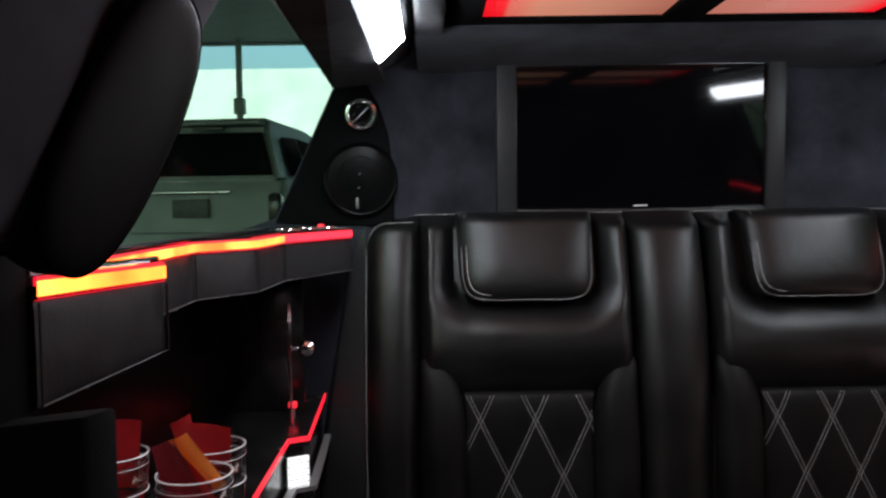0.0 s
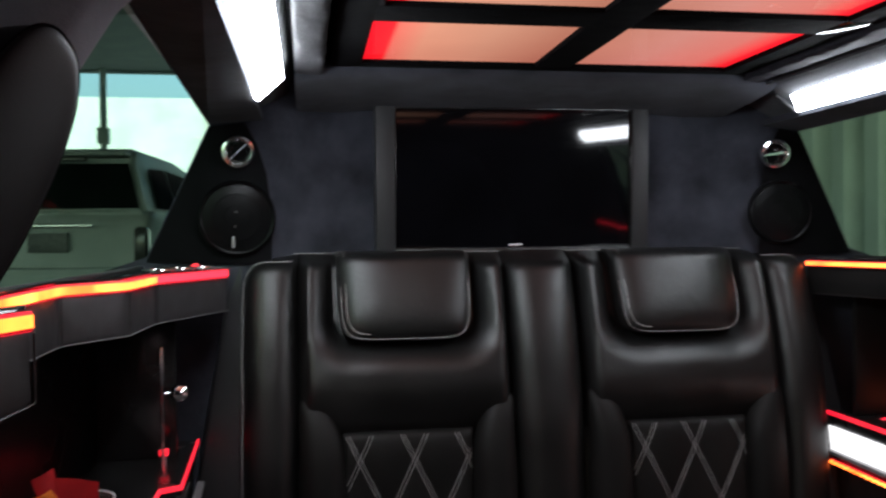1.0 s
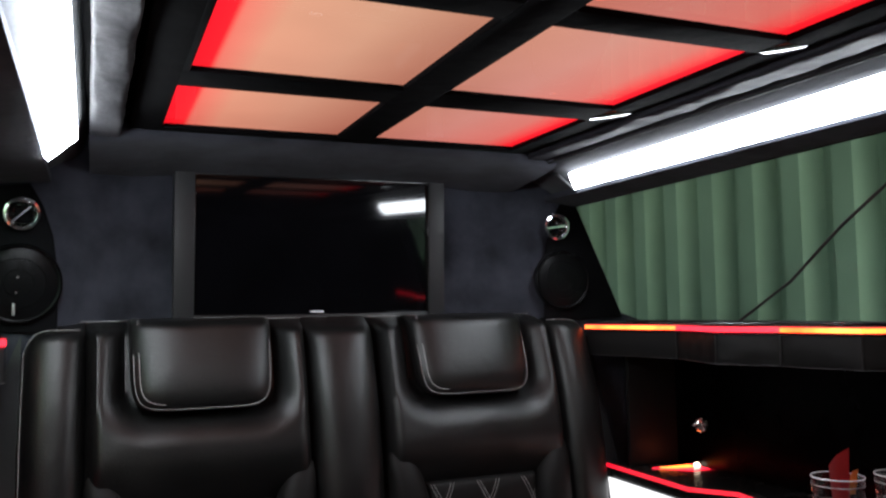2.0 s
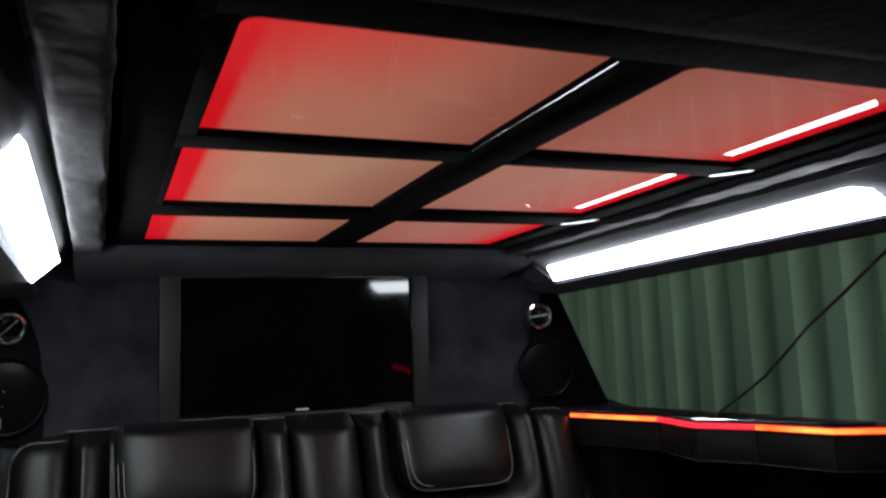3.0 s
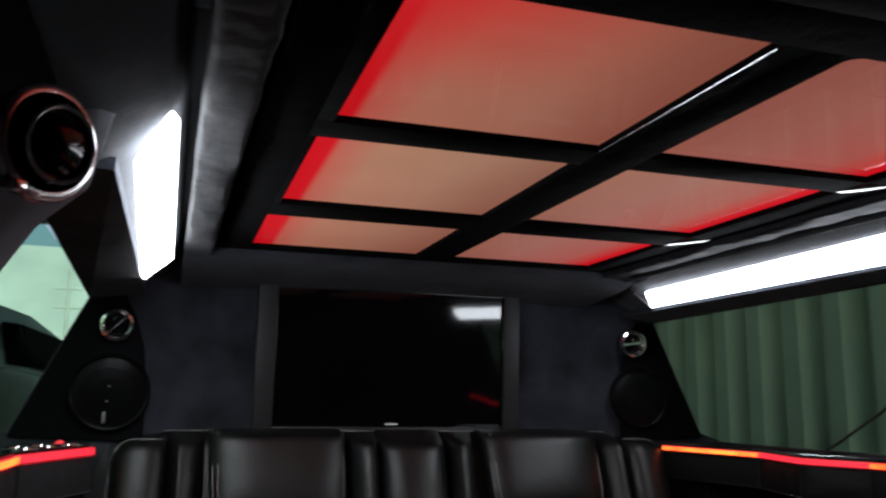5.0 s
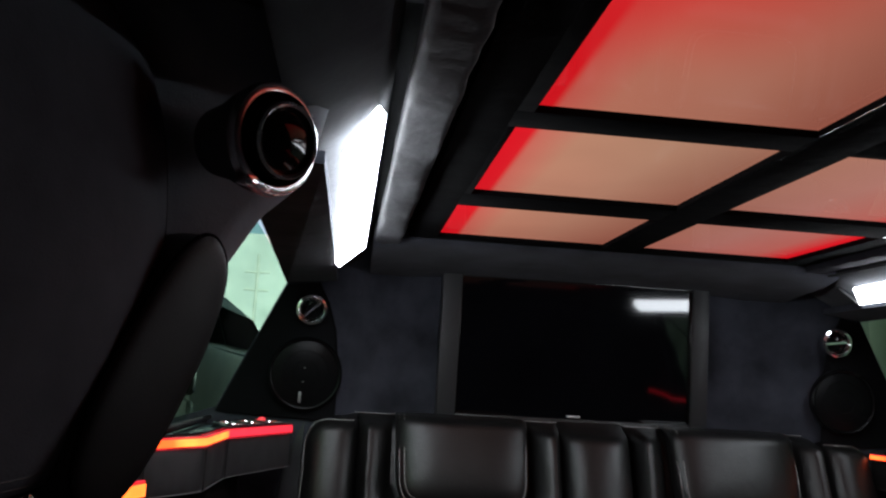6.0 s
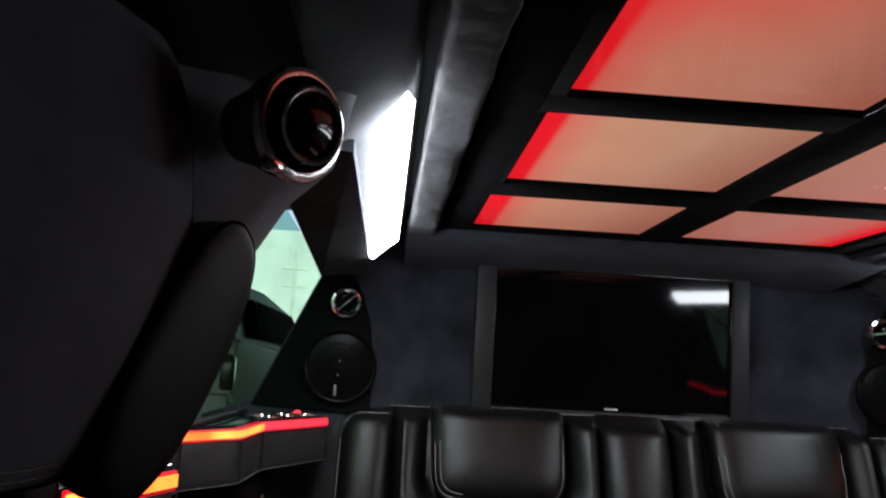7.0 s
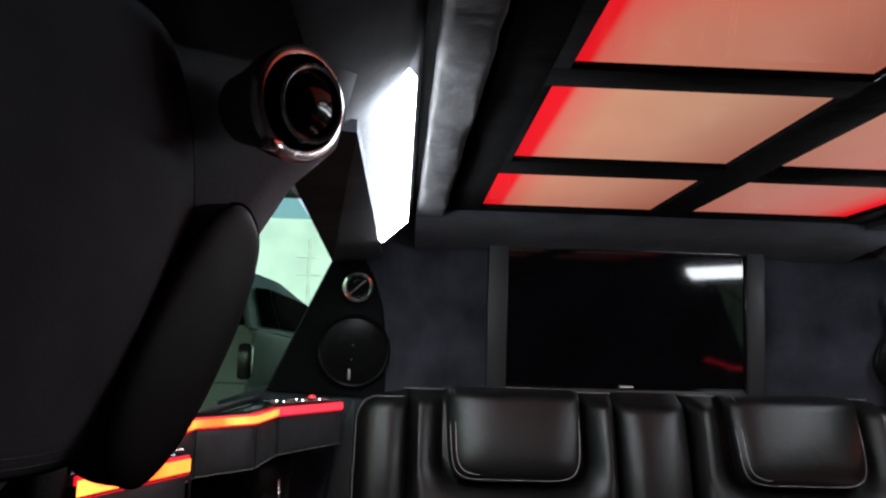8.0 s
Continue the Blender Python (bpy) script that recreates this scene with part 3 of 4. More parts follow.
def shell(x0, x1):
    """Seat back between two bolsters: a full shoulder roll that runs up into wings round the headrest, with a deep fold between."""
    b, n, m = bmesh.new(), 60, 80
    cx = (x0 + x1) / 2
    grid = []
    for j in range(m + 1):
        z = 0.28 + (0.935 - 0.28) * j / m
        row = []
        for i in range(n + 1):
            x = x0 + (x1 - x0) * i / n
            dx, dz = abs(x - cx) - 0.108, (0.795 - z)
            q = (math.hypot(max(dx, 0), max(dz, 0)) if dx > 0 or dz > 0 else max(dx, dz)) - 0.042
            e = min(x - x0, x1 - x)
            full = 1 - (1 - min(max(q / 0.064, 0), 1)) ** 2.2
            edge = 1 - (1 - min(max(e / 0.030, 0), 1)) ** 2.2
            low = math.sin(math.pi / 2 * min(max((z - 0.552) / 0.125, 0), 1)) ** 0.85
            h = 0.058 * full * edge * low + 0.006 * edge + 0.0016 * noise.noise((x * 17, z * 13, cx)) * edge
            top = (1 - smooth01(0.900, 0.937, z) ** 2)
            row.append(b.verts.new((x, lean(z) - h * (0.25 + 0.75 * top) + 0.028 * (1 - top), z)))
        grid.append(row)
    for j in range(m):
        for i in range(n):
            b.faces.new((grid[j][i], grid[j][i + 1], grid[j + 1][i + 1], grid[j + 1][i]))
    rim = grid[0] + [r[-1] for r in grid[1:]] + grid[-1][-2::-1] + [r[0] for r in grid[-2:0:-1]]
    back = [b.verts.new((v.co.x, lean(v.co.z) + 0.06, v.co.z)) for v in rim]
    for k in range(len(rim)):
        j = (k + 1) % len(rim)
        b.faces.new((rim[k], rim[j], back[j], back[k]))
    return b


def bolster_point(cx, width, z1, depth, outer, u, z):
    top = (1 - smooth01(z1 - 0.042, z1, z) ** 2.2)
    h = depth * (1 - abs(u) ** 2.6) ** 0.42 * (1 + 0.03 * noise.noise((cx * 9, z * 9, 0.5)))
    return (cx + u * width / 2, lean(z) - h * (0.2 + 0.8 * top) + 0.03 * (1 - top) + 0.006, z - 0.045 * max(u * outer, 0) ** 3 * smooth01(z1 - 0.25, z1, z))


def bolster(cx, width, z0, z1, depth, outer=0):
    """An upright half-round roll with a rounded top."""
    b, n, m = bmesh.new(), 26, 60
    grid = []
    for j in range(m + 1):
        z = z0 + (z1 - z0) * j / m
        row = [b.verts.new(bolster_point(cx, width, z1, depth, outer, math.sin((2 * i / n - 1) * math.pi / 2), z)) for i in range(n + 1)]
        grid.append(row)
    for j in range(m):
        for i in range(n):
            b.faces.new((grid[j][i], grid[j][i + 1], grid[j + 1][i + 1], grid[j + 1][i]))
    rim = grid[0] + [r[-1] for r in grid[1:]] + grid[-1][-2::-1] + [r[0] for r in grid[-2:0:-1]]
    back = [b.verts.new((v.co.x, lean(v.co.z) + 0.06, v.co.z)) for v in rim]
    for k in range(len(rim)):
        j = (k + 1) % len(rim)
        b.faces.new((rim[k], rim[j], back[j], back[k]))
    return b


def seat(cx):
    """One seating place centred on cx."""
    place = part("seat_back", shell(cx - 0.225, cx + 0.225), LEATHER, bench, "black leather seat back with a shoulder roll")
    part("headrest", pillow(over_top(cx, 0.884, -0.020), 0.286, 0.262, 0.058, 3.4, 6, 40, 0.03), LEATHER, place, "padded headrest with double grey stitching")
    lay = over_top(cx, 0.884, -0.020)
    for inset in (0.0, 0.010):
        w, h = 0.143 - 0.007 - inset, 0.131 - 0.007 - inset
        pts = []
        for k in range(61):
            a = math.pi * (0.84 + 1.23 * k / 60)
            c, t = math.cos(a), math.sin(a)
            x, z = w * math.copysign(abs(c) ** 0.3, c), h * math.copysign(abs(t) ** 0.3, t)
            x *= 1 + 0.03 * z / 0.131
            if inset and x > -0.075:
                continue
            m = min((abs(x / 0.143) ** 6 + abs(z / 0.131) ** 6) ** (1 / 6), 1)
            pts.append(lay(x, -0.058 * (1 - m ** 3.4) ** (1 / 3.4) - 0.0012, z))
        part("stitching", tube(pts, 0.0008, 5), STITCH, place, "grey thread seam")
    for sgn in (-1, 1):
        b = pillow(seat_place(cx + sgn * 0.178, 0.43, -0.028), 0.096, 0.43, 0.05, 2.2, 2.6, 30)
        for v in b.verts:
            if v.co.z > 0.52:
                k = (v.co.z - 0.52) / 0.11
                v.co.x -= sgn * -0.02 * k * k
        part("side_pad", b, LEATHER_SOFT, place, "matte leather side pad")
    def quilt(x, z):
        """Depth of the quilted insert: puffed diamonds between the seams."""
        u, v = (x - 0.01 - 0.487 * (z - 0.516)) / 0.112, (x - 0.01 + 0.487 * (z - 0.516)) / 0.112
        m = min(max(abs(x) / 0.136, abs(z - 0.412) / 0.160), 1)
        return 0.026 * (1 - m ** 6) ** 0.2 + 0.006 * abs(math.sin(math.pi * u) * math.sin(math.pi * v)) ** 0.45
    b, n, m = bmesh.new(), 56, 64
    grid = [[b.verts.new((cx - 0.136 + 0.272 * i / n, lean(0.252 + 0.32 * j / m) - 0.018 - quilt(-0.136 + 0.272 * i / n, 0.252 + 0.32 * j / m), 0.252 + 0.32 * j / m)) for i in range(n + 1)] for j in range(m + 1)]
    for j in range(m):
        for i in range(n):
            b.faces.new((grid[j][i], grid[j][i + 1], grid[j + 1][i + 1], grid[j + 1][i]))
    insert = part("insert", b, LEATHER_SOFT, place, "quilted insert with diamond stitching", smooth=80)
    for k in range(-4, 5):
        for sgn in (-1, 1):
            for gap in (-0.0038, 0.0038):
                pts = []
                for q in range(29):
                    z = 0.262 + 0.304 * q / 28
                    x = k * 0.112 + 0.01 + gap + sgn * (z - 0.516) * 0.487
                    if abs(x) < 0.131:
                        pts.append((cx + x, lean(z) - 0.018 - quilt(x, z) - 0.0004, z))
                if len(pts) > 1:
                    part("stitching", tube(pts, 0.00055, 5), STITCH, insert, "grey thread seam")


def top_seam(x0, x1):
    pts = [(x0 + (x1 - x0) * k / 12, lean(0.93) + 0.012 - 0.006 * math.sin(math.pi * k / 12), 0.9365) for k in range(13)]
    part("stitching", tube(pts, 0.0008, 5), STITCH, bench, "grey thread seam")


for x0, x1 in ((-0.512, -0.418), (-0.138, -0.055), (0.100, 0.190), (0.470, 0.552)):
    top_seam(x0, x1)
seat(-0.278)
seat(0.330)
for cx, w, outer in ((-0.560, 0.118, -1), (0.022, 0.160, 0), (0.606, 0.118, 1)):
    part("bolster", bolster(cx, w, 0.27, 0.938, 0.072, outer), LEATHER, bench, "rounded upright leather bolster")
for sgn, x in ((-1, -0.618), (1, 0.664)):
    cx = -0.560 if sgn < 0 else 0.606
    way = [(sgn * 0.90, 0.30 + 0.61 * k / 30) for k in range(31)] + [(sgn * (0.90 - 0.10 * k), 0.9125 + 0.0025 * min(k, 3)) for k in range(1, 18)]
    pts = [Vector(bolster_point(cx, 0.118, 0.938, 0.072, sgn, u, z)) + Vector((0, -0.0008, 0.0006)) for u, z in way]
    part("stitching", tube(pts, 0.0008, 5), STITCH, bench, "grey thread seam")
    part("side_panel", prism([(x, lean(0.915) - 0.015, 0.915), (x + sgn * 0.025, lean(0.91) + 0.0, 0.905), (x + sgn * 0.11, lean(0.35), 0.30), (x, lean(0.30) - 0.02, 0.30)], (sgn * 0.012, 0.05, 0), 0.004), VINYL, bench, "charcoal leather side panel")
part("cushion", box(-0.62, 0.66, -0.72, -0.16, 0.16, 0.34, 0.04, seg=4), LEATHER, bench)
part("plinth", box(-0.60, 0.64, -0.68, -0.14, 0.0, 0.17, 0.01), VINYL, bench)

# ---- black quarter panels that carry vents and speakers ----
for sign in (-1, 1):
    lo, hi = glass_x(sign, 0.925) - 0.004, glass_x(sign, 1.205) - 0.004
    b = prism([(sign * 0.556, -0.1085, 0.915), (sign * lo, -0.1165, 0.925), (sign * hi, -0.1145, 1.205), (sign * 0.610, -0.1085, 1.215), (sign * 0.585, -0.1085, 1.17), (sign * 0.566, -0.1085, 1.11), (sign * 0.556, -0.1085, 1.03)], (0, -0.004, 0), 0.0015)
    quarter = thing("quarter_panel", "black velour quarter panel beside the side window", "panel", "quarter panels")
    part("panel", b, QUARTER, quarter)
    part("piping", tube([(sign * 0.556, -0.1125, 0.915), (sign * 0.556, -0.1125, 1.03), (sign * 0.566, -0.1125, 1.11), (sign * 0.585, -0.1125, 1.17), (sign * 0.610, -0.1125, 1.215)], 0.0016, 8), QUARTER, quarter, "soft sewn edge")

# ---- round vents and speakers ----
def vent(place, normal, r, group, turn=None):
    v = thing("air_vent", "round chrome air vent with a single blade", "air vent", group)
    m = facing(place, normal)
    if turn is None:
        part("ring", lathe([(r * 0.76, -0.004), (r * 0.77, 0.001), (r * 0.82, 0.0036), (r * 0.90, 0.0040), (r * 0.965, 0.0026), (r, -0.001), (r, -0.004)], m, 72), SATIN_CHROME, v, "broad polished chrome ring")
        eye = m @ pose(0.001, -0.001, 0.004, 3, -4, 0)
        part("eyeball", lathe([(r * 0.745, -0.010), (r * 0.745, -0.002), (r * 0.70, 0.005), (r * 0.63, 0.0075)], eye, 56), FRAME, v, "gloss black eyeball collar")
        part("inner_ring", lathe([(r * 0.570, 0.004), (r * 0.58, 0.0095), (r * 0.625, 0.0110), (r * 0.665, 0.0095), (r * 0.68, 0.005)], eye, 56), SATIN_CHROME, v, "thin inner chrome ring")
        part("lens", lathe([(r * 0.60, 0.005), (r * 0.45, 0.009), (r * 0.25, 0.0115), (0.0005, 0.0125)], eye, 48), FRAME, v, "domed gloss black lens")
    else:
        part("ring", lathe([(r * 0.78, 0.0), (r * 0.78, 0.010), (r * 0.84, 0.014), (r * 0.96, 0.013), (r, 0.006), (r, -0.004)], m, 44), CHROME, v, "chrome ring")
        part("inner_ring", lathe([(r * 0.66, 0.002), (r * 0.66, 0.007), (r * 0.70, 0.009), (r * 0.735, 0.007), (r * 0.735, 0.001)], m, 40), CHROME, v, "thin inner chrome ring")
    part("bowl", lathe([(r * 0.80, 0.008), (r * 0.74, 0.001), (r * 0.5, -0.006), (0.0005, -0.008)], m, 40), FRAME, v, "black bowl")
    if turn is None:
        part("pod", lathe([(r * 0.98, 0.0), (r * 0.99, -0.006), (r * 0.90, -0.020), (r * 0.72, -0.040), (r * 0.62, -0.060), (0.0005, -0.060)], m, 40), LIFTED_SUEDE, v, "padded dark pod")
        part("clip", box(-0.006, 0.006, -0.004, 0.004, 0.0, 0.012, 0.002), CHROME, v, "small chrome clip").matrix_basis = m @ Matrix.Translation((-r * 0.62, -r * 0.86, 0.0))
        return v
    c, s = math.cos(turn), math.sin(turn)
    part("blade", prism([m @ Vector((r * 0.72 * c * a - 0.0022 * s * e, r * 0.72 * s * a + 0.0022 * c * e, -0.004)) for a, e in ((-1, -1), (1, -1), (1, 1), (-1, 1))], (m.to_3x3() @ Vector((0, 0, 0.010)))), CHROME, v, "thin chrome blade")
    return v


vent((-0.622, -0.119, 1.152), (0.12, -0.98, -0.05), 0.034, "cabin air vents", 0.75)
vent((0.590, -0.119, 1.154), (-0.15, -0.98, -0.05), 0.034, "cabin air vents", 0.15)


def speaker(place, normal, r, group):
    sp = thing("speaker", "round black door speaker with a glossy domed grille", "speaker", group)
    m = facing(place, normal)
    part("rim", lathe([(r, -0.004), (r, 0.008), (r * 0.95, 0.012), (r * 0.90, 0.010), (r * 0.90, 0.0)], m, 48), GRILLE, sp)
    part("grille", lathe([(r * 0.90, 0.006), (r * 0.8, 0.008), (r * 0.5, 0.0095), (r * 0.25, 0.0103), (0.0005, 0.0105)], m, 48), GRILLE, sp, "perforated black grille")
    for share, h in ((0.62, 0.0092), (0.34, 0.0102)):
        part("ridge", tube([m @ Vector((r * share * math.cos(a), r * share * math.sin(a), h)) for a in (math.tau * k / 48 for k in range(48))], 0.0009, 6, closed=True), GRILLE, sp, "low ring ridge")
    return sp


left_speaker = speaker((-0.625, -0.119, 1.014), (0.10, -0.99, 0.0), 0.079, "cabin speakers")
speaker((0.604, -0.119, 1.020), (-0.10, -0.99, 0.0), 0.074, "cabin speakers")
part("badge", box(-0.6345, -0.6293, -0.1345, -0.128, 0.952, 0.975, 0.001), RAIL, left_speaker, "small upright bright badge")
for x, z in ((-0.626, 1.026), (-0.628, 0.996)):
    part("rivet", lathe([(0.0018, -0.002), (0.0018, 0.0008), (0.0010, 0.0016), (0.0003, 0.0018)], facing((x, -0.1315, z), (0, -1, 0)), 12), RAIL, left_speaker, "tiny bright rivet")


# ---- bar ledges with LED bands, lower counters ----
def offset(points, d):
    """The same plan line moved sideways by d."""
    out = []
    for i, p in enumerate(points):
        a, c = Vector(points[max(i - 1, 0)]), Vector(points[min(i + 1, len(points) - 1)])
        t = (c - a).normalized()
        out.append((p[0] - t.y * d, p[1] + t.x * d))
    return out


def ribbon(points, z0, z1, thick):
    """An upright band that follows a plan line."""
    b = bmesh.new()
    rows = []
    other = offset(points, thick)
    for (x, y), (u, v) in zip(points, other):
        rows.append([b.verts.new(q) for q in ((x, y, z0), (x, y, z1), (u, v, z1), (u, v, z0))])
    for r0, r1 in zip(rows, rows[1:]):
        for k in range(4):
            b.faces.new((r0[k], r0[(k + 1) % 4], r1[(k + 1) % 4], r1[k]))
    b.faces.new(rows[0])
    b.faces.new(rows[-1][::-1])
    return b


LEDGE = 0.905


def padded_front(points, z_top, lows, thick, bulge):
    """A leather front that hangs from a plan line: swelling a little, its lower edge turned under."""
    b, rows, n, m = bmesh.new(), [], 24, 14
    total = len(points) - 1
    for i in range(n * total + 1):
        k = min(i // n, total - 1)
        f = i / n - k
        a, c = Vector(points[k]), Vector(points[k + 1])
        p, t = a.lerp(c, f), (c - a).normalized()
        out = Vector((-t.y, t.x)) * (-1 if thick > 0 else 1)
        low = lows[k] + (lows[k + 1] - lows[k]) * f
        row = []
        for j in range(m + 1):
            v = j / m
            h = bulge * math.sin(math.pi * v) ** 0.6 * min(1, 0.35 + 4 * min(f, 1 - f)) + 0.0012 * noise.noise((p.x * 30 + p.y * 30, v * 2.5, low * 40))
            row.append(b.verts.new((p.x + out.x * h, p.y + out.y * h, z_top - low * v)))
        row += [b.verts.new((p.x - out.x * abs(thick), p.y - out.y * abs(thick), z)) for z in (z_top - low, z_top)]
        rows.append(row)
    for r0, r1 in zip(rows, rows[1:]):
        for k in range(len(r0)):
            b.faces.new((r0[k], r0[(k + 1) % len(r0)], r1[(k + 1) % len(r0)], r1[k]))
    b.faces.new(rows[0])
    b.faces.new(rows[-1][::-1])
    return b


def ledge(sign, line, runs, low, label, fill_span=None, fill_x=0.825, slim=1.0, cover=None, thread=None):
    bar = thing("bar_ledge", label, "bar ledge", "side bar ledges")
    pts = [(sign * x, y) for x, y in line]
    wall = sign * 0.865
    flat = pts + [(wall, pts[-1][1]), (wall, pts[0][1])]
    part("top", prism([(x, y, LEDGE - 0.012) for x, y in flat], (0, 0, 0.010)), GLOSS, bar, "gloss black top")
    lows = low if isinstance(low, tuple) else (low,) * len(pts)
    part("valance", padded_front(offset(pts, sign * 0.004), LEDGE - 0.013, lows, sign * 0.012, 0.0035), cover or VINYL, bar, "charcoal leather valance with a piped lower edge")
    part("piping", tube([(x, y, LEDGE - 0.012 - h) for (x, y), h in zip(pts, lows)], 0.0009, 6), thread or PIPING, bar, "thin piping")
    for (x, y), h in zip(pts, lows):
        part("seam", tube([(x - sign * 0.0012, y, LEDGE - 0.012 - h), (x - sign * 0.0012, y, LEDGE - 0.014)], 0.0011, 6), LEATHER, bar, "sewn upright seam")
    for i, (a, c, mat) in enumerate(runs):
        seg = pts[a:c + 1]
        part("led_edge", ribbon(seg, LEDGE - 0.004 - 0.0085 * slim, LEDGE - 0.004 + 0.0085 * slim, sign * 0.003), DEEP_RED_LED, bar, "red glowing band")
        part("led_core", ribbon(offset(seg, sign * -0.0012), LEDGE - 0.004 - 0.0055 * slim, LEDGE - 0.004 + 0.0055 * slim, sign * 0.001), mat, bar, "bright glowing core")
    part("chrome_trim", tube([(x, y, LEDGE + 0.0075) for x, y in offset(pts, sign * 0.008)], 0.0026, 8), CHROME, bar, "thin chrome trim")
    # glowing strip added out of view to brighten the glasses and napkins
    if fill_span:
        part("fill_strip", box(min(sign * fill_x, sign * (fill_x + 0.024)), max(sign * fill_x, sign * (fill_x + 0.024)), fill_span[0], fill_span[1], LEDGE - 0.0165, LEDGE - 0.0125), UNDER_FILL, bar, "unseen glowing strip added under the ledge as fill light")
    return bar


LEFT = [(0.638, -0.20), (0.733, -0.435), (0.740, -0.62), (0.805, -0.73), (0.800, -0.94), (0.790, -1.10)]
NEAR = [(0.704, -1.168), (0.747, -1.314)]
RIGHT = [(0.650, -0.15), (0.705, -0.435), (0.655, -0.62), (0.705, -0.74), (0.730, -0.90), (0.80, -0.955), (0.80, -1.12), (0.71, -1.22), (0.745, -1.36), (0.76, -1.6)]
ledge(-1, LEFT, [(0, 1, RED_LED), (1, 5, YELLOW_LED)], 0.066, "black bar ledge with a glowing orange and crimson LED edge")
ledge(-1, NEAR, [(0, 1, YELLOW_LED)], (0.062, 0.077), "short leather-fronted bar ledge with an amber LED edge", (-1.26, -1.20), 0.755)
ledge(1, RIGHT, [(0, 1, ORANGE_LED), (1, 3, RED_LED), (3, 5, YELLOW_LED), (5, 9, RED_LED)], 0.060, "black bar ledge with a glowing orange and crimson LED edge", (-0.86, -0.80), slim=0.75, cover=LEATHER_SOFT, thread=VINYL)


def counter(sign):
    c = thing("bar_counter", "gloss black bar counter with red edges and white-lit front", "bar counter", "lower bar counters")
    pts = [(sign * 0.705, -0.165), (sign * 0.689, -0.490), (sign * 0.721, -0.508), (sign * 0.712, -1.31)] if sign < 0 else [(0.692, -0.165), (0.683, -0.483), (0.740, -0.570), (0.712, -0.76), (0.690, -1.35)]
    flat = pts + [(sign * 0.90, pts[-1][1]), (sign * 0.90, pts[0][1])]
    part("top", prism([(x, y, 0.547) for x, y in flat], (0, 0, 0.014)), GLOSS, c, "gloss black counter top")
    part("led_edge", ribbon(offset(pts, sign * -0.002), 0.556, 0.5645, sign * 0.003), DEEP_RED_LED, c, "red glowing edge band")
    lit = pts[1:3] if sign < 0 else pts
    part("light_panel", ribbon(offset(lit, sign * 0.001), 0.478, 0.530, sign * 0.004), COUNTER_LED, c, "white-lit front panel")
    part("front", ribbon(offset(pts, sign * 0.010), 0.0, 0.547, sign * 0.01), GLOSS, c)
    if sign > 0:
        part("led_foot", ribbon(offset(pts, sign * -0.002), 0.446, 0.456, sign * 0.003), DEEP_RED_LED, c, "red glowing lower band")
        rope = []
        for (x0, y0), (x1, y1) in zip(pts, pts[1:]):
            n = max(2, int(math.hypot(x1 - x0, y1 - y0) / 0.006))
            rope += [(x0 + (x1 - x0) * k / n - 0.006, y0 + (y1 - y0) * k / n, 0.4515 + 0.0018 * math.sin(1.9 * len(rope) + 1.9 * k)) for k in range(n)]
        part("rope_light", tube(rope, 0.0026, 6), YELLOW_LED, c, "twisted amber rope light")
    part("rail", ribbon(offset(pts, sign * -0.012), 0.470, 0.478, sign * 0.014), RAIL, c, "grey lower rail")
    if sign > 0:
        # glowing plates and dot added to draw the glow on the counter top
        part("red_plate", prism([(0.756, -0.262, 0.5613), (0.872, -0.266, 0.5613), (0.890, -0.335, 0.5613), (0.82, -0.332, 0.5613)], (0, 0, 0.0015)), RED_LED, c, "red glowing plate added on the top")
        part("amber_plate", prism([(0.768, -0.274, 0.563), (0.850, -0.276, 0.563), (0.852, -0.300, 0.563), (0.80, -0.296, 0.563)], (0, 0, 0.002)), YELLOW_LED, c, "amber glowing plate added on the top")
        part("lamp", lathe([(0.008, 0.0), (0.008, 0.004), (0.005, 0.008), (0.0005, 0.0095)], Matrix.Translation((0.858, -0.300, 0.564)), 20), SPOT_LED, c, "tiny white glowing dot added on the top")
    if sign < 0:
        studs = bmesh.new()
        along = Vector((0.032, 0.018, 0)).normalized()
        for i in range(6):
            for j in range(9):
                c0 = Vector((-0.7195, -0.5085, 0.4815)) + along * 0.0058 * (i + 0.5 * (j % 2)) + Vector((0.0008, -0.0014, 0.0056 * j))
                studs.faces.new([studs.verts.new(c0 + 0.0017 * (math.cos(a) * along + math.sin(a) * Vector((0, 0, 1)))) for a in (math.tau * k / 6 for k in range(6))])
        tagged(part("perforation", studs, PLASTIC, c, "small dark perforations", smooth=0), kind="stuff")
    return c


counter(-1)
counter(1)

# ---- small chrome-rimmed tray at the end of the ledge ----
tray = thing("cup_tray", "black cup tray with chrome rims on the bar ledge", "tray")
part("plate", prism([(-0.652, -0.19, 0.906), (-0.738, -0.40, 0.906), (-0.775, -0.36, 0.906), (-0.70, -0.17, 0.906)], (0, 0, 0.006), 0.002), GLOSS, tray, "gloss black plate")
for cx, cy in ((-0.688, -0.225), (-0.715, -0.295), (-0.742, -0.362)):
    part("rim", tube([(cx + 0.028 * math.cos(a), cy + 0.028 * math.sin(a), 0.915) for a in (math.tau * k / 28 for k in range(28))], 0.0026, 8, closed=True), CHROME, tray, "chrome ring")
part("lamp", lathe([(0.0005, 0.010), (0.006, 0.009), (0.008, 0.004), (0.008, 0.0)], Matrix.Translation((-0.700, -0.205, 0.912)), 16), DEEP_RED_LED, tray, "tiny red lamp")

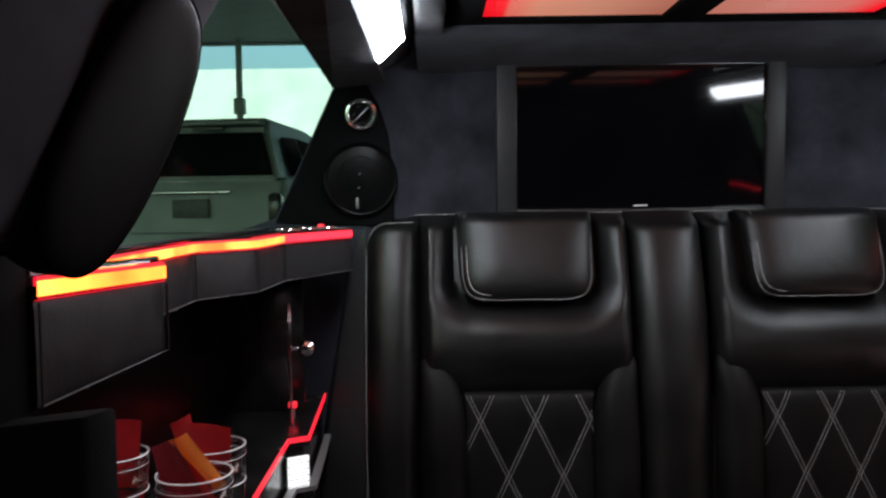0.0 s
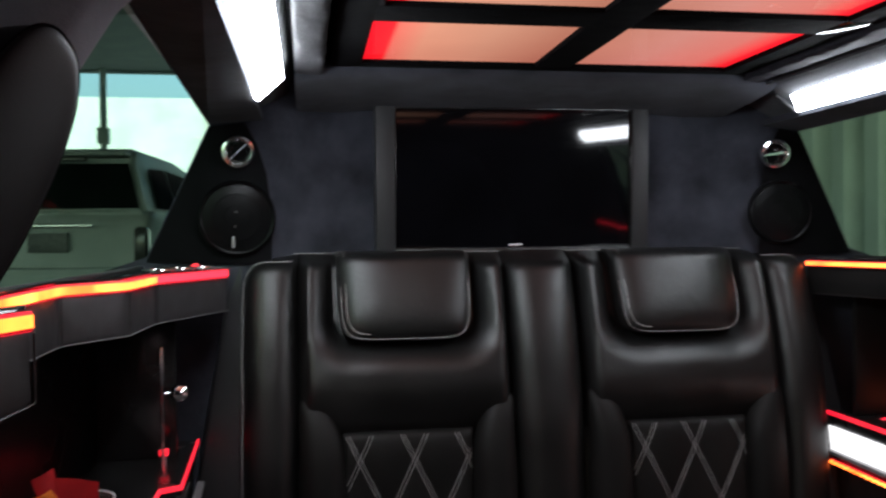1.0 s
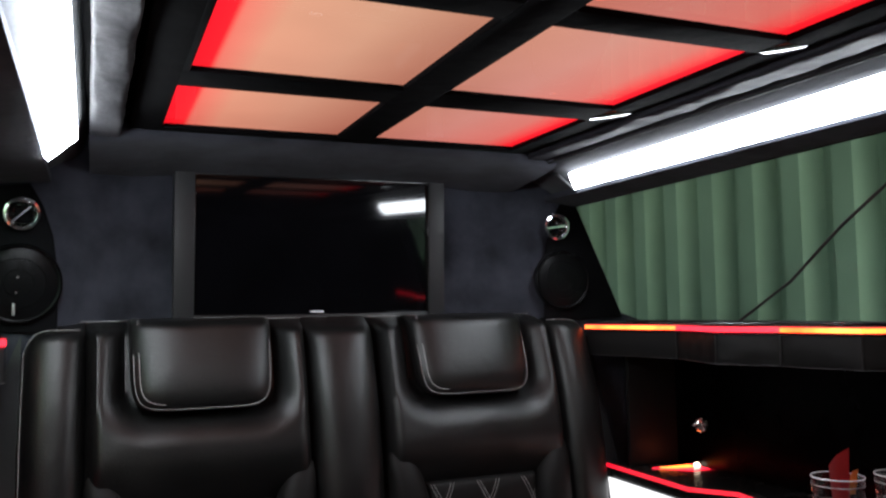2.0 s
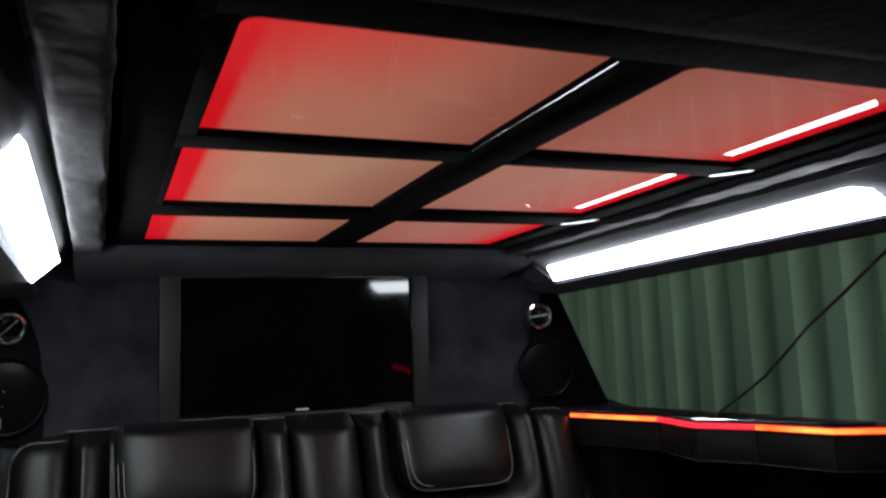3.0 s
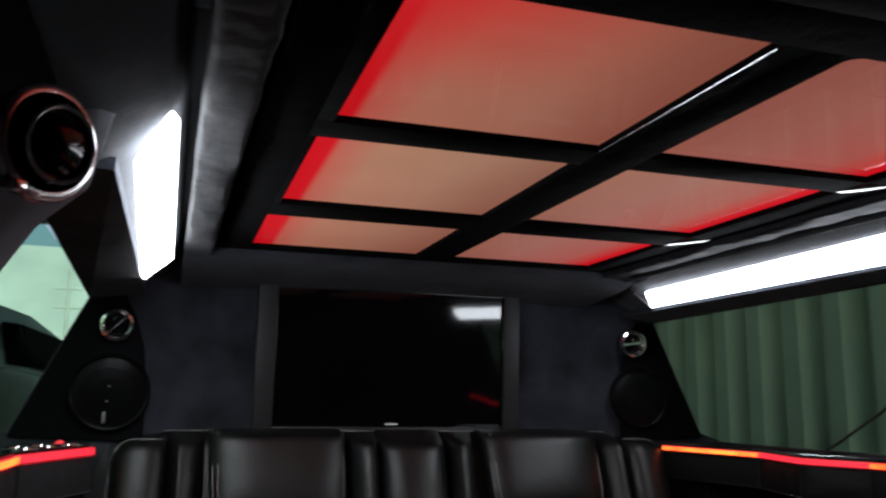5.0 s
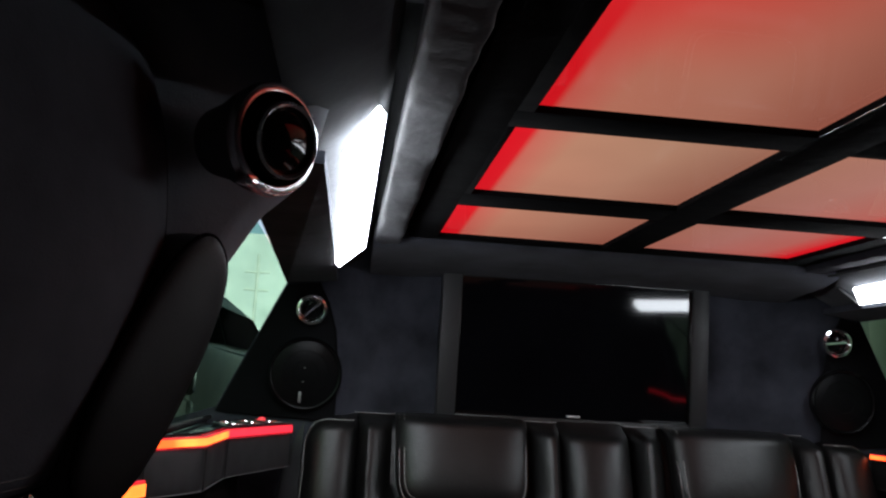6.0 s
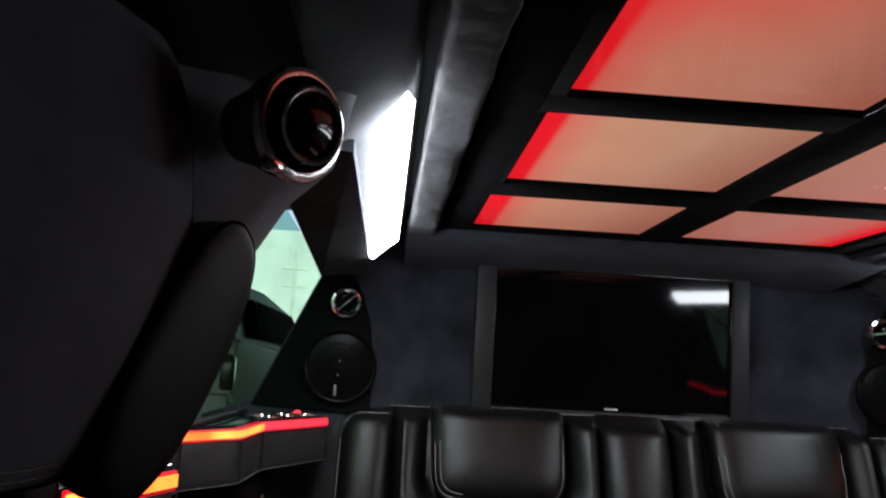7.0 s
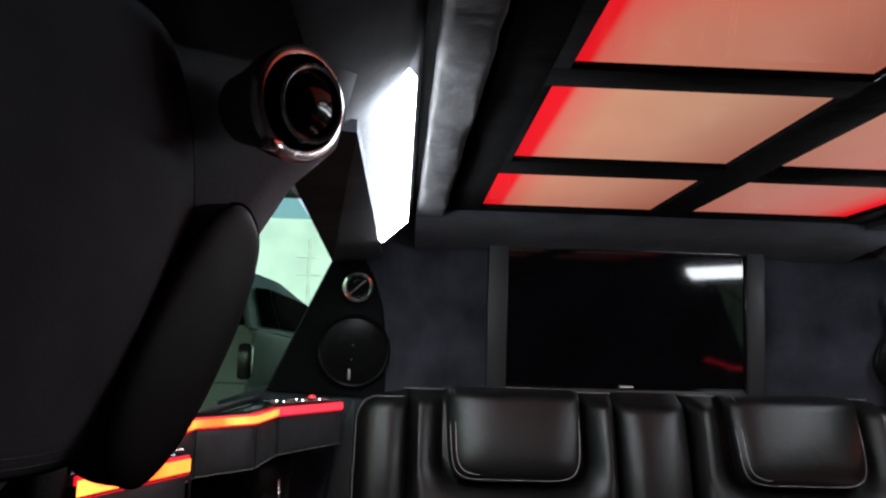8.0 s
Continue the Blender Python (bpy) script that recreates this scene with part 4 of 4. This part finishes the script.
# ---- pads, vent and cord by the pillar and glass ----
def tilt_place(cx, cy, cz, normal, roll):
    m = facing((cx, cy, cz), normal) @ pose(0, 0, 0, 0, 0, roll)
    return lambda x, d, z: m @ Vector((x, z, -d))


def rim_line(place, width, height, depth, puff, corner, share, lift=0.0002):
    """A closed line round a pillow at a share of its outline."""
    line = []
    for k in range(72):
        a = math.tau * k / 72
        c, s = math.cos(a), math.sin(a)
        x, z = math.copysign(abs(c) ** (2 / corner), c), math.copysign(abs(s) ** (2 / corner), s)
        line.append(place(x * width / 2 * share, -depth * (1 - share ** puff) ** (1 / puff) - lift, z * height / 2 * share))
    return line


def gusset(place, width, height, deep, corner, round_off=0.25):
    """The side wall of a boxed cushion, from its back up to the seam of its face."""
    b, rings = bmesh.new(), []
    for j in range(7):
        v = j / 6
        swell = 1 - round_off * (1 - math.sin(math.pi / 2 * min(v * 1.6, 1))) * 0.35
        rings.append([b.verts.new(p) for p in rim_line(place, width * swell, height * swell, 0.0, 2, corner, 1.0, lift=deep * v - deep)])
    for r0, r1 in zip(rings, rings[1:]):
        for k in range(72):
            b.faces.new((r0[k], r0[(k + 1) % 72], r1[(k + 1) % 72], r1[k]))
    b.faces.new(rings[0][::-1])
    return b


def pad(place, width, height, depth, label, puff, corner, mat, kind_of_cover, boxed=0.0, sewn=(0.93,)):
    p = thing("pillar_pad", label, "pad", "pillar pads")
    part("cover", pillow(place, width, height, depth, puff, corner, 40), mat, p, kind_of_cover)
    if boxed:
        part("gusset", gusset(place, width, height, boxed, corner), BAND_LIT, p, "deep black side band")
        part("piping", tube(rim_line(place, width, height, depth, puff, corner, 0.995), 0.0016, 6, closed=True), HEADLINER, p, "black sewn piping")
    for share in sewn:
        part("stitching", tube(rim_line(place, width, height, depth, puff, corner, share), 0.0006, 5, closed=True), VINYL, p, "dull sewn seam")


pad(tilt_place(-0.664, -1.358, 1.014, (0.93, -0.36, -0.04), -33), 0.086, 0.222, 0.011, "deep oval black leather pad on the window pillar", 2.6, 2.4, PAD, "black leather face", 0.046, ())
pad(tilt_place(-0.752, -1.468, 1.102, (0.91, -0.42, 0.06), 0), 0.335, 0.350, 0.042, "large rounded suede pad on the pillar wing, lightened to look lit", 2.0, 2.7, LIFTED_SUEDE, "lightened suede cover", 0.02, (0.965, 0.93))
vent((-0.598, -1.346, 1.183), (0.76, -0.64, -0.08), 0.0435, "cabin air vents")

cord = thing("cord", "thin black cord hanging across the side window", "cord")
part("line", tube([(0.784, -0.540, 0.912), (0.771, -0.610, 0.942), (0.748, -0.730, 0.994), (0.707, -0.890, 1.084), (0.680, -1.010, 1.142), (0.648, -1.150, 1.212)], 0.003, 8), PLASTIC, cord, "black cord")
part("clip", box(0.768, 0.794, -0.557, -0.522, 0.903, 0.916, 0.003), PLASTIC, cord, "small black clip")


# ---- glassware on the counters ----
def tumbler(x, y, z, r, h, group):
    t = thing("tumbler", "clear glass tumbler standing on the bar counter", "glass", group)
    m = Matrix.Translation((x, y, z))
    f = h - 0.045
    part("wall", lathe([(0.0005, 0.0), (r * 0.86, 0.0), (r * 0.90, 0.003), (r * 0.94, h * 0.3), (r, h), (r - 0.001, h + 0.0016), (r - 0.0028, h), (r * 0.94 - 0.0035, f + 0.01), (r * 0.88, f), (0.0005, f)], m, 56), GLASS, t, "clear glass wall with a heavy base")
    # opaque pale rings paint the bright glints on the glass edges
    for name, z, thick in (("rim", h + 0.001, 0.0011), ("line", h - 0.0115, 0.0005), ("foot_line", f, 0.0010)):
        q = r * (0.985 if name == "foot_line" else 1.0) - 0.0006
        part(name, tube([m @ Vector((q * math.cos(a), q * math.sin(a), z)) for a in (math.tau * k / 56 for k in range(56))], thick, 6, closed=True), RIM_GLINT, t, "opaque pale ring drawn for the glass edge's glint")
    return t


RIM_GLINT = surface("glass_glint_white", (0.70, 0.70, 0.71), (0.85, 0.85, 0.86), (0.12, 0.22), 30, 200, 0.02, spec=0.9)
def folded(name, label, sheets):
    """A stiffly folded napkin: each sheet is four corners of a slightly bowed cloth with thickness."""
    n = thing(name, label, "napkin", "napkins in the glasses")
    for corners, mat, bow in sheets:
        a, c, d, e = (Vector(v) for v in corners)
        nrm = (c - a).cross(e - a).normalized()
        b = bmesh.new()
        rows = []
        for j in range(8):
            v = j / 7
            rows.append([b.verts.new((a.lerp(c, u).lerp(e.lerp(d, u), v)) + nrm * (bow * math.sin(math.pi * u) + 0.0012 * noise.noise((u * 4, v * 5, bow * 90)))) for u in (i / 7 for i in range(8))])
        for r0, r1 in zip(rows, rows[1:]):
            for i in range(7):
                b.faces.new((r0[i], r0[i + 1], r1[i + 1], r1[i]))
        bmesh.ops.solidify(b, geom=b.faces[:], thickness=0.0022)
        part("cloth", b, mat, n)
    return n


tumbler(-0.745, -0.962, 0.561, 0.043, 0.092, "tumblers")
tumbler(-0.756, -0.850, 0.561, 0.043, 0.092, "tumblers")
tumbler(-0.870, -0.882, 0.561, 0.043, 0.092, "tumblers")
tumbler(0.690, -0.870, 0.561, 0.043, 0.092, "tumblers")
tumbler(0.800, -0.905, 0.561, 0.043, 0.092, "tumblers")
DARK_CLOTH = surface("dark_red_cloth", (0.20, 0.009, 0.018), (0.30, 0.014, 0.028), (0.8, 0.95), 25, 900, 0.4, sheen=0.1)
folded("napkin", "dark red folded napkin with an orange edge in a glass", [
    [((-0.788, -0.978, 0.689), (-0.760, -0.988, 0.700), (-0.718, -0.975, 0.610), (-0.770, -0.980, 0.610)), DARK_CLOTH, 0.006],
    [((-0.766, -0.986, 0.699), (-0.747, -0.981, 0.706), (-0.709, -0.958, 0.640), (-0.722, -0.962, 0.634)), ORANGE_CLOTH, -0.004],
    [((-0.781, -0.955, 0.682), (-0.752, -0.958, 0.692), (-0.722, -0.950, 0.610), (-0.768, -0.950, 0.610)), RED_CLOTH, 0.004]])
folded("napkin", "bright red folded napkin in a glass", [
    [((-0.783, -0.852, 0.684), (-0.730, -0.852, 0.676), (-0.733, -0.848, 0.610), (-0.776, -0.848, 0.610)), RED_CLOTH, 0.004],
    [((-0.806, -0.858, 0.684), (-0.782, -0.850, 0.695), (-0.766, -0.845, 0.610), (-0.784, -0.850, 0.610)), RED_CLOTH, -0.003]])
folded("napkin", "red folded napkin in a glass", [
    [((-0.872, -0.888, 0.698), (-0.832, -0.884, 0.696), (-0.840, -0.882, 0.610), (-0.880, -0.885, 0.610)), RED_CLOTH, 0.004],
    [((-0.905, -0.880, 0.680), (-0.872, -0.876, 0.690), (-0.860, -0.876, 0.610), (-0.890, -0.880, 0.610)), RED_CLOTH, 0.003]])
folded("napkin", "bright red folded napkin in a glass", [
    [((0.660, -0.880, 0.676), (0.722, -0.868, 0.700), (0.714, -0.872, 0.610), (0.666, -0.880, 0.610)), RED_CLOTH, 0.006],
    [((0.690, -0.896, 0.660), (0.716, -0.890, 0.668), (0.712, -0.886, 0.625), (0.694, -0.890, 0.625)), ORANGE_CLOTH, 0.003]])
folded("napkin", "red folded napkin with an orange edge in a glass", [
    [((0.775, -0.910, 0.684), (0.822, -0.900, 0.690), (0.822, -0.905, 0.610), (0.778, -0.908, 0.610)), RED_CLOTH, 0.004],
    [((0.795, -0.914, 0.690), (0.812, -0.912, 0.696), (0.826, -0.910, 0.640), (0.815, -0.912, 0.636)), ORANGE_CLOTH, 0.003]])


# ---- mirrored bar backs with chrome latches ----
def bar_back(sign):
    p = thing("bar_back_panel", "dark smoked mirror panel behind the bar counter", "mirror panel", "bar back panels")
    part("mirror", box(min(sign * 0.868, sign * 0.874), max(sign * 0.868, sign * 0.874), -1.30, -0.20, 0.562, 0.835), MIRROR, p)
    y = -0.30 if sign < 0 else -0.22
    part("end_panel", box(min(sign * 0.725, sign * 0.868), max(sign * 0.725, sign * 0.868), y, y + 0.012, 0.562, 0.89, 0.002), GLOSS if sign < 0 else LEATHER_SOFT, p, "black end panel")
    if sign < 0:
        part("edge_strip", box(min(sign * 0.719, sign * 0.724), max(sign * 0.719, sign * 0.724), y - 0.17, y - 0.165, 0.575, 0.79, 0.001), CHROME, p, "upright chrome edge strip")
    if sign < 0:
        # glowing block added to draw a red reflection near the edge strip
        part("red_reflection", box(-0.746, -0.731, -0.362, -0.352, 0.581, 0.593, 0.002), DEEP_RED_LED, p, "small glowing red block drawn for a reflection")
        part("grey_stem", box(-0.742, -0.736, -0.360, -0.354, 0.561, 0.581, 0.001), RAIL, p, "short grey stem")


bar_back(-1)
bar_back(1)


def latch(x, y, z, sign):
    k = thing("latch_knob", "small round chrome knob on the bar end panel", "knob", "chrome knobs")
    m = facing((x, y, z), (sign * -0.5, -0.86, 0.05))
    part("knob", lathe([(0.0005, 0.0), (0.009, 0.001), (0.014, 0.006), (0.0155, 0.012), (0.013, 0.018), (0.007, 0.021), (0.0005, 0.022)], m, 32), CHROME, k)
    part("stem", tube([(x - 0.026, y - 0.005, z), (x - 0.012, y - 0.002, z)], 0.003, 10), CHROME, k, "short chrome stem")


latch(-0.712, -0.375, 0.697, -1)
latch(0.742, -0.46, 0.690, 1)

# ---- garage and yard outside ----
tagged(part("ground", box(-400, 400, -400, 400, -0.45, -0.24), ASPHALT), "grey asphalt yard", "ground", kind="structure")
b = box(-16, 2.6, -4.2, 14, 4.05, 4.25)
for y in (-4.1, -1, 4, 9):
    box(-16, 2.4, y, y + 0.2, 3.8, 4.05, bm=b)
box(-16, 2.6, 13.85, 14.05, 4.02, 5.2, bm=b)
tagged(part("roof", b, STEEL_DARK), "dark steel garage roof with beams over the yard", "roof", kind="structure")


def corrugated(x, y0, y1, z0, z1, pitch):
    b = bmesh.new()
    pts, y = [], y0
    while y < y1:
        pts += [(x, y), (x, y + pitch * 0.38), (x + 0.095, y + pitch * 0.52), (x + 0.095, y + pitch * 0.86)]
        y += pitch
    front = [(b.verts.new((u, v, z0)), b.verts.new((u, v, z1))) for u, v in pts]
    back = [(b.verts.new((u + 0.004, v, z0)), b.verts.new((u + 0.004, v, z1))) for u, v in pts]
    for (a, c), (d, e) in zip(front, front[1:]):
        b.faces.new((a, d, e, c))
    for (a, c), (d, e) in zip(back, back[1:]):
        b.faces.new((c, e, d, a))
    return b


tagged(part("wall_garage", corrugated(2.06, -10.0, 14.0, -0.24, 4.05, 0.25), STEEL, smooth=0), "weathered corrugated steel garage wall", "wall", kind="structure")
# made-up pale slab that supplies the brightness of the low sky
tagged(part("backdrop_far", box(-60, 60, 42, 42.4, -0.24, 8.2), SKY_STAND_IN), "pale backdrop across the yard, standing in for bright sky", "wall", kind="structure")

rail = thing("door_track", "thin steel door track hanging at the garage opening", "track")
part("post", tube([(-4.1, 13.7, 4.05), (-4.1, 13.7, 1.2)], 0.06, 10), STEEL, rail)
part("bracket", box(-4.20, -4.00, 13.6, 13.8, 2.70, 3.0, 0.03), STEEL, rail, "steel bracket")

pole = thing("utility_pole", "weathered wooden utility pole with cross arms", "utility pole")
part("pole", tube([(-4.38, 31, -0.24), (-4.38, 31, 5.6)], 0.06, 12), WOOD_POLE, pole)
for z in (4.15, 4.85):
    part("cross_arm", box(-4.86, -3.90, 30.95, 31.05, z, z + 0.07, 0.01), WOOD_POLE, pole, "wooden cross arm")


# ---- parked vehicle ----
def vehicle(x, y):
    v = thing("parked_suv", "silver sport utility vehicle parked with its rear facing the limousine", "car")
    m = pose(x, y, -0.24, 0, 0, -6)
    w = 0.98

    def put(b):
        b.transform(m)
        return b
    lower = [(0.0, 0.45), (-0.06, 0.62), (-0.04, 0.95), (0.02, 1.40), (0.12, 1.50), (0.30, 1.53), (4.5, 1.36), (5.6, 1.14), (5.8, 0.85), (5.78, 0.45)]
    part("body", put(prism([(-w, yy, z) for yy, z in lower], (2 * w, 0, 0), 0.05)), CAR_PAINT, v, "silver painted body")
    cab = bmesh.new()
    ring0 = [(0.06, 1.48, w - 0.03), (0.21, 2.05, w - 0.19), (0.46, 2.21, w - 0.27), (2.2, 2.20, w - 0.27), (3.5, 2.02, w - 0.22), (4.6, 1.36, w - 0.05)]
    left = [cab.verts.new((-hw, yy, z)) for yy, z, hw in ring0]
    right = [cab.verts.new((hw, yy, z)) for yy, z, hw in ring0]
    cab.faces.new(left)
    cab.faces.new(right[::-1])
    for i in range(6):
        j = (i + 1) % 6
        cab.faces.new((left[i], right[i], right[j], left[j]))
    bmesh.ops.recalc_face_normals(cab, faces=cab.faces[:])
    bmesh.ops.bevel(cab, geom=cab.edges[:], offset=0.05, segments=3, affect="EDGES")
    part("cabin", put(cab), CAR_PAINT, v, "silver roof and pillars")
    part("rear_window", put(prism([(-w + 0.10, 0.062, 1.55), (w - 0.10, 0.062, 1.55), (w - 0.24, 0.172, 2.02), (-w + 0.24, 0.172, 2.02)], (0, -0.012, 0.0), 0.004)), CAR_GLASS, v, "dark tinted rear window")
    part("spoiler", put(box(-w + 0.26, w - 0.26, 0.10, 0.36, 2.10, 2.15, 0.02)), CAR_PAINT, v)
    part("brake_light", put(box(-0.02, 0.32, 0.10, 0.19, 2.045, 2.085, 0.005)), LAMP_RED, v, "dark high brake light")
    for s in (-1, 1):
        part("tail_light", put(box(min(s * 0.84, s * 0.985), max(s * 0.84, s * 0.985), -0.065, 0.12, 0.97, 1.36, 0.05)), LAMP_RED, v, "smoky grey tail light")
        part("side_window", put(prism([(s * (w - 0.045), 0.50, 1.56), (s * (w - 0.175), 0.62, 2.00), (s * (w - 0.185), 1.2, 2.03), (s * (w - 0.045), 1.25, 1.56)], (s * 0.018, 0, 0), 0.004)), CAR_GLASS, v, "dark side window")
        part("side_window", put(prism([(s * (w - 0.045), 1.35, 1.56), (s * (w - 0.185), 1.30, 2.03), (s * (w - 0.175), 3.2, 1.98), (s * (w - 0.045), 4.0, 1.52)], (s * 0.018, 0, 0), 0.004)), CAR_GLASS, v, "dark side window")
        for yy in (0.95, 4.75):
            part("wheel", put(lathe([(0.0005, 0.12), (0.22, 0.12), (0.24, 0.10), (0.36, 0.10), (0.38, 0.05), (0.38, -0.08), (0.0005, -0.08)], facing((s * (w - 0.06), yy, 0.38), (s, 0, 0)), 32)), RUBBER, v, "black wheel")
    part("handle_bar", put(box(-0.45, 0.45, -0.085, -0.01, 1.355, 1.39, 0.012)), CHROME, v, "bright tailgate trim bar")
    part("number_plate", put(box(-0.20, 0.20, -0.07, -0.035, 1.10, 1.30, 0.008)), PLATE, v, "dark blank plate recess")
    part("bumper", put(box(-w - 0.01, w + 0.01, -0.16, 0.10, 0.58, 0.95, 0.06)), CAR_PAINT, v, "silver rear bumper")
    return v


vehicle(-3.10, 7.1)
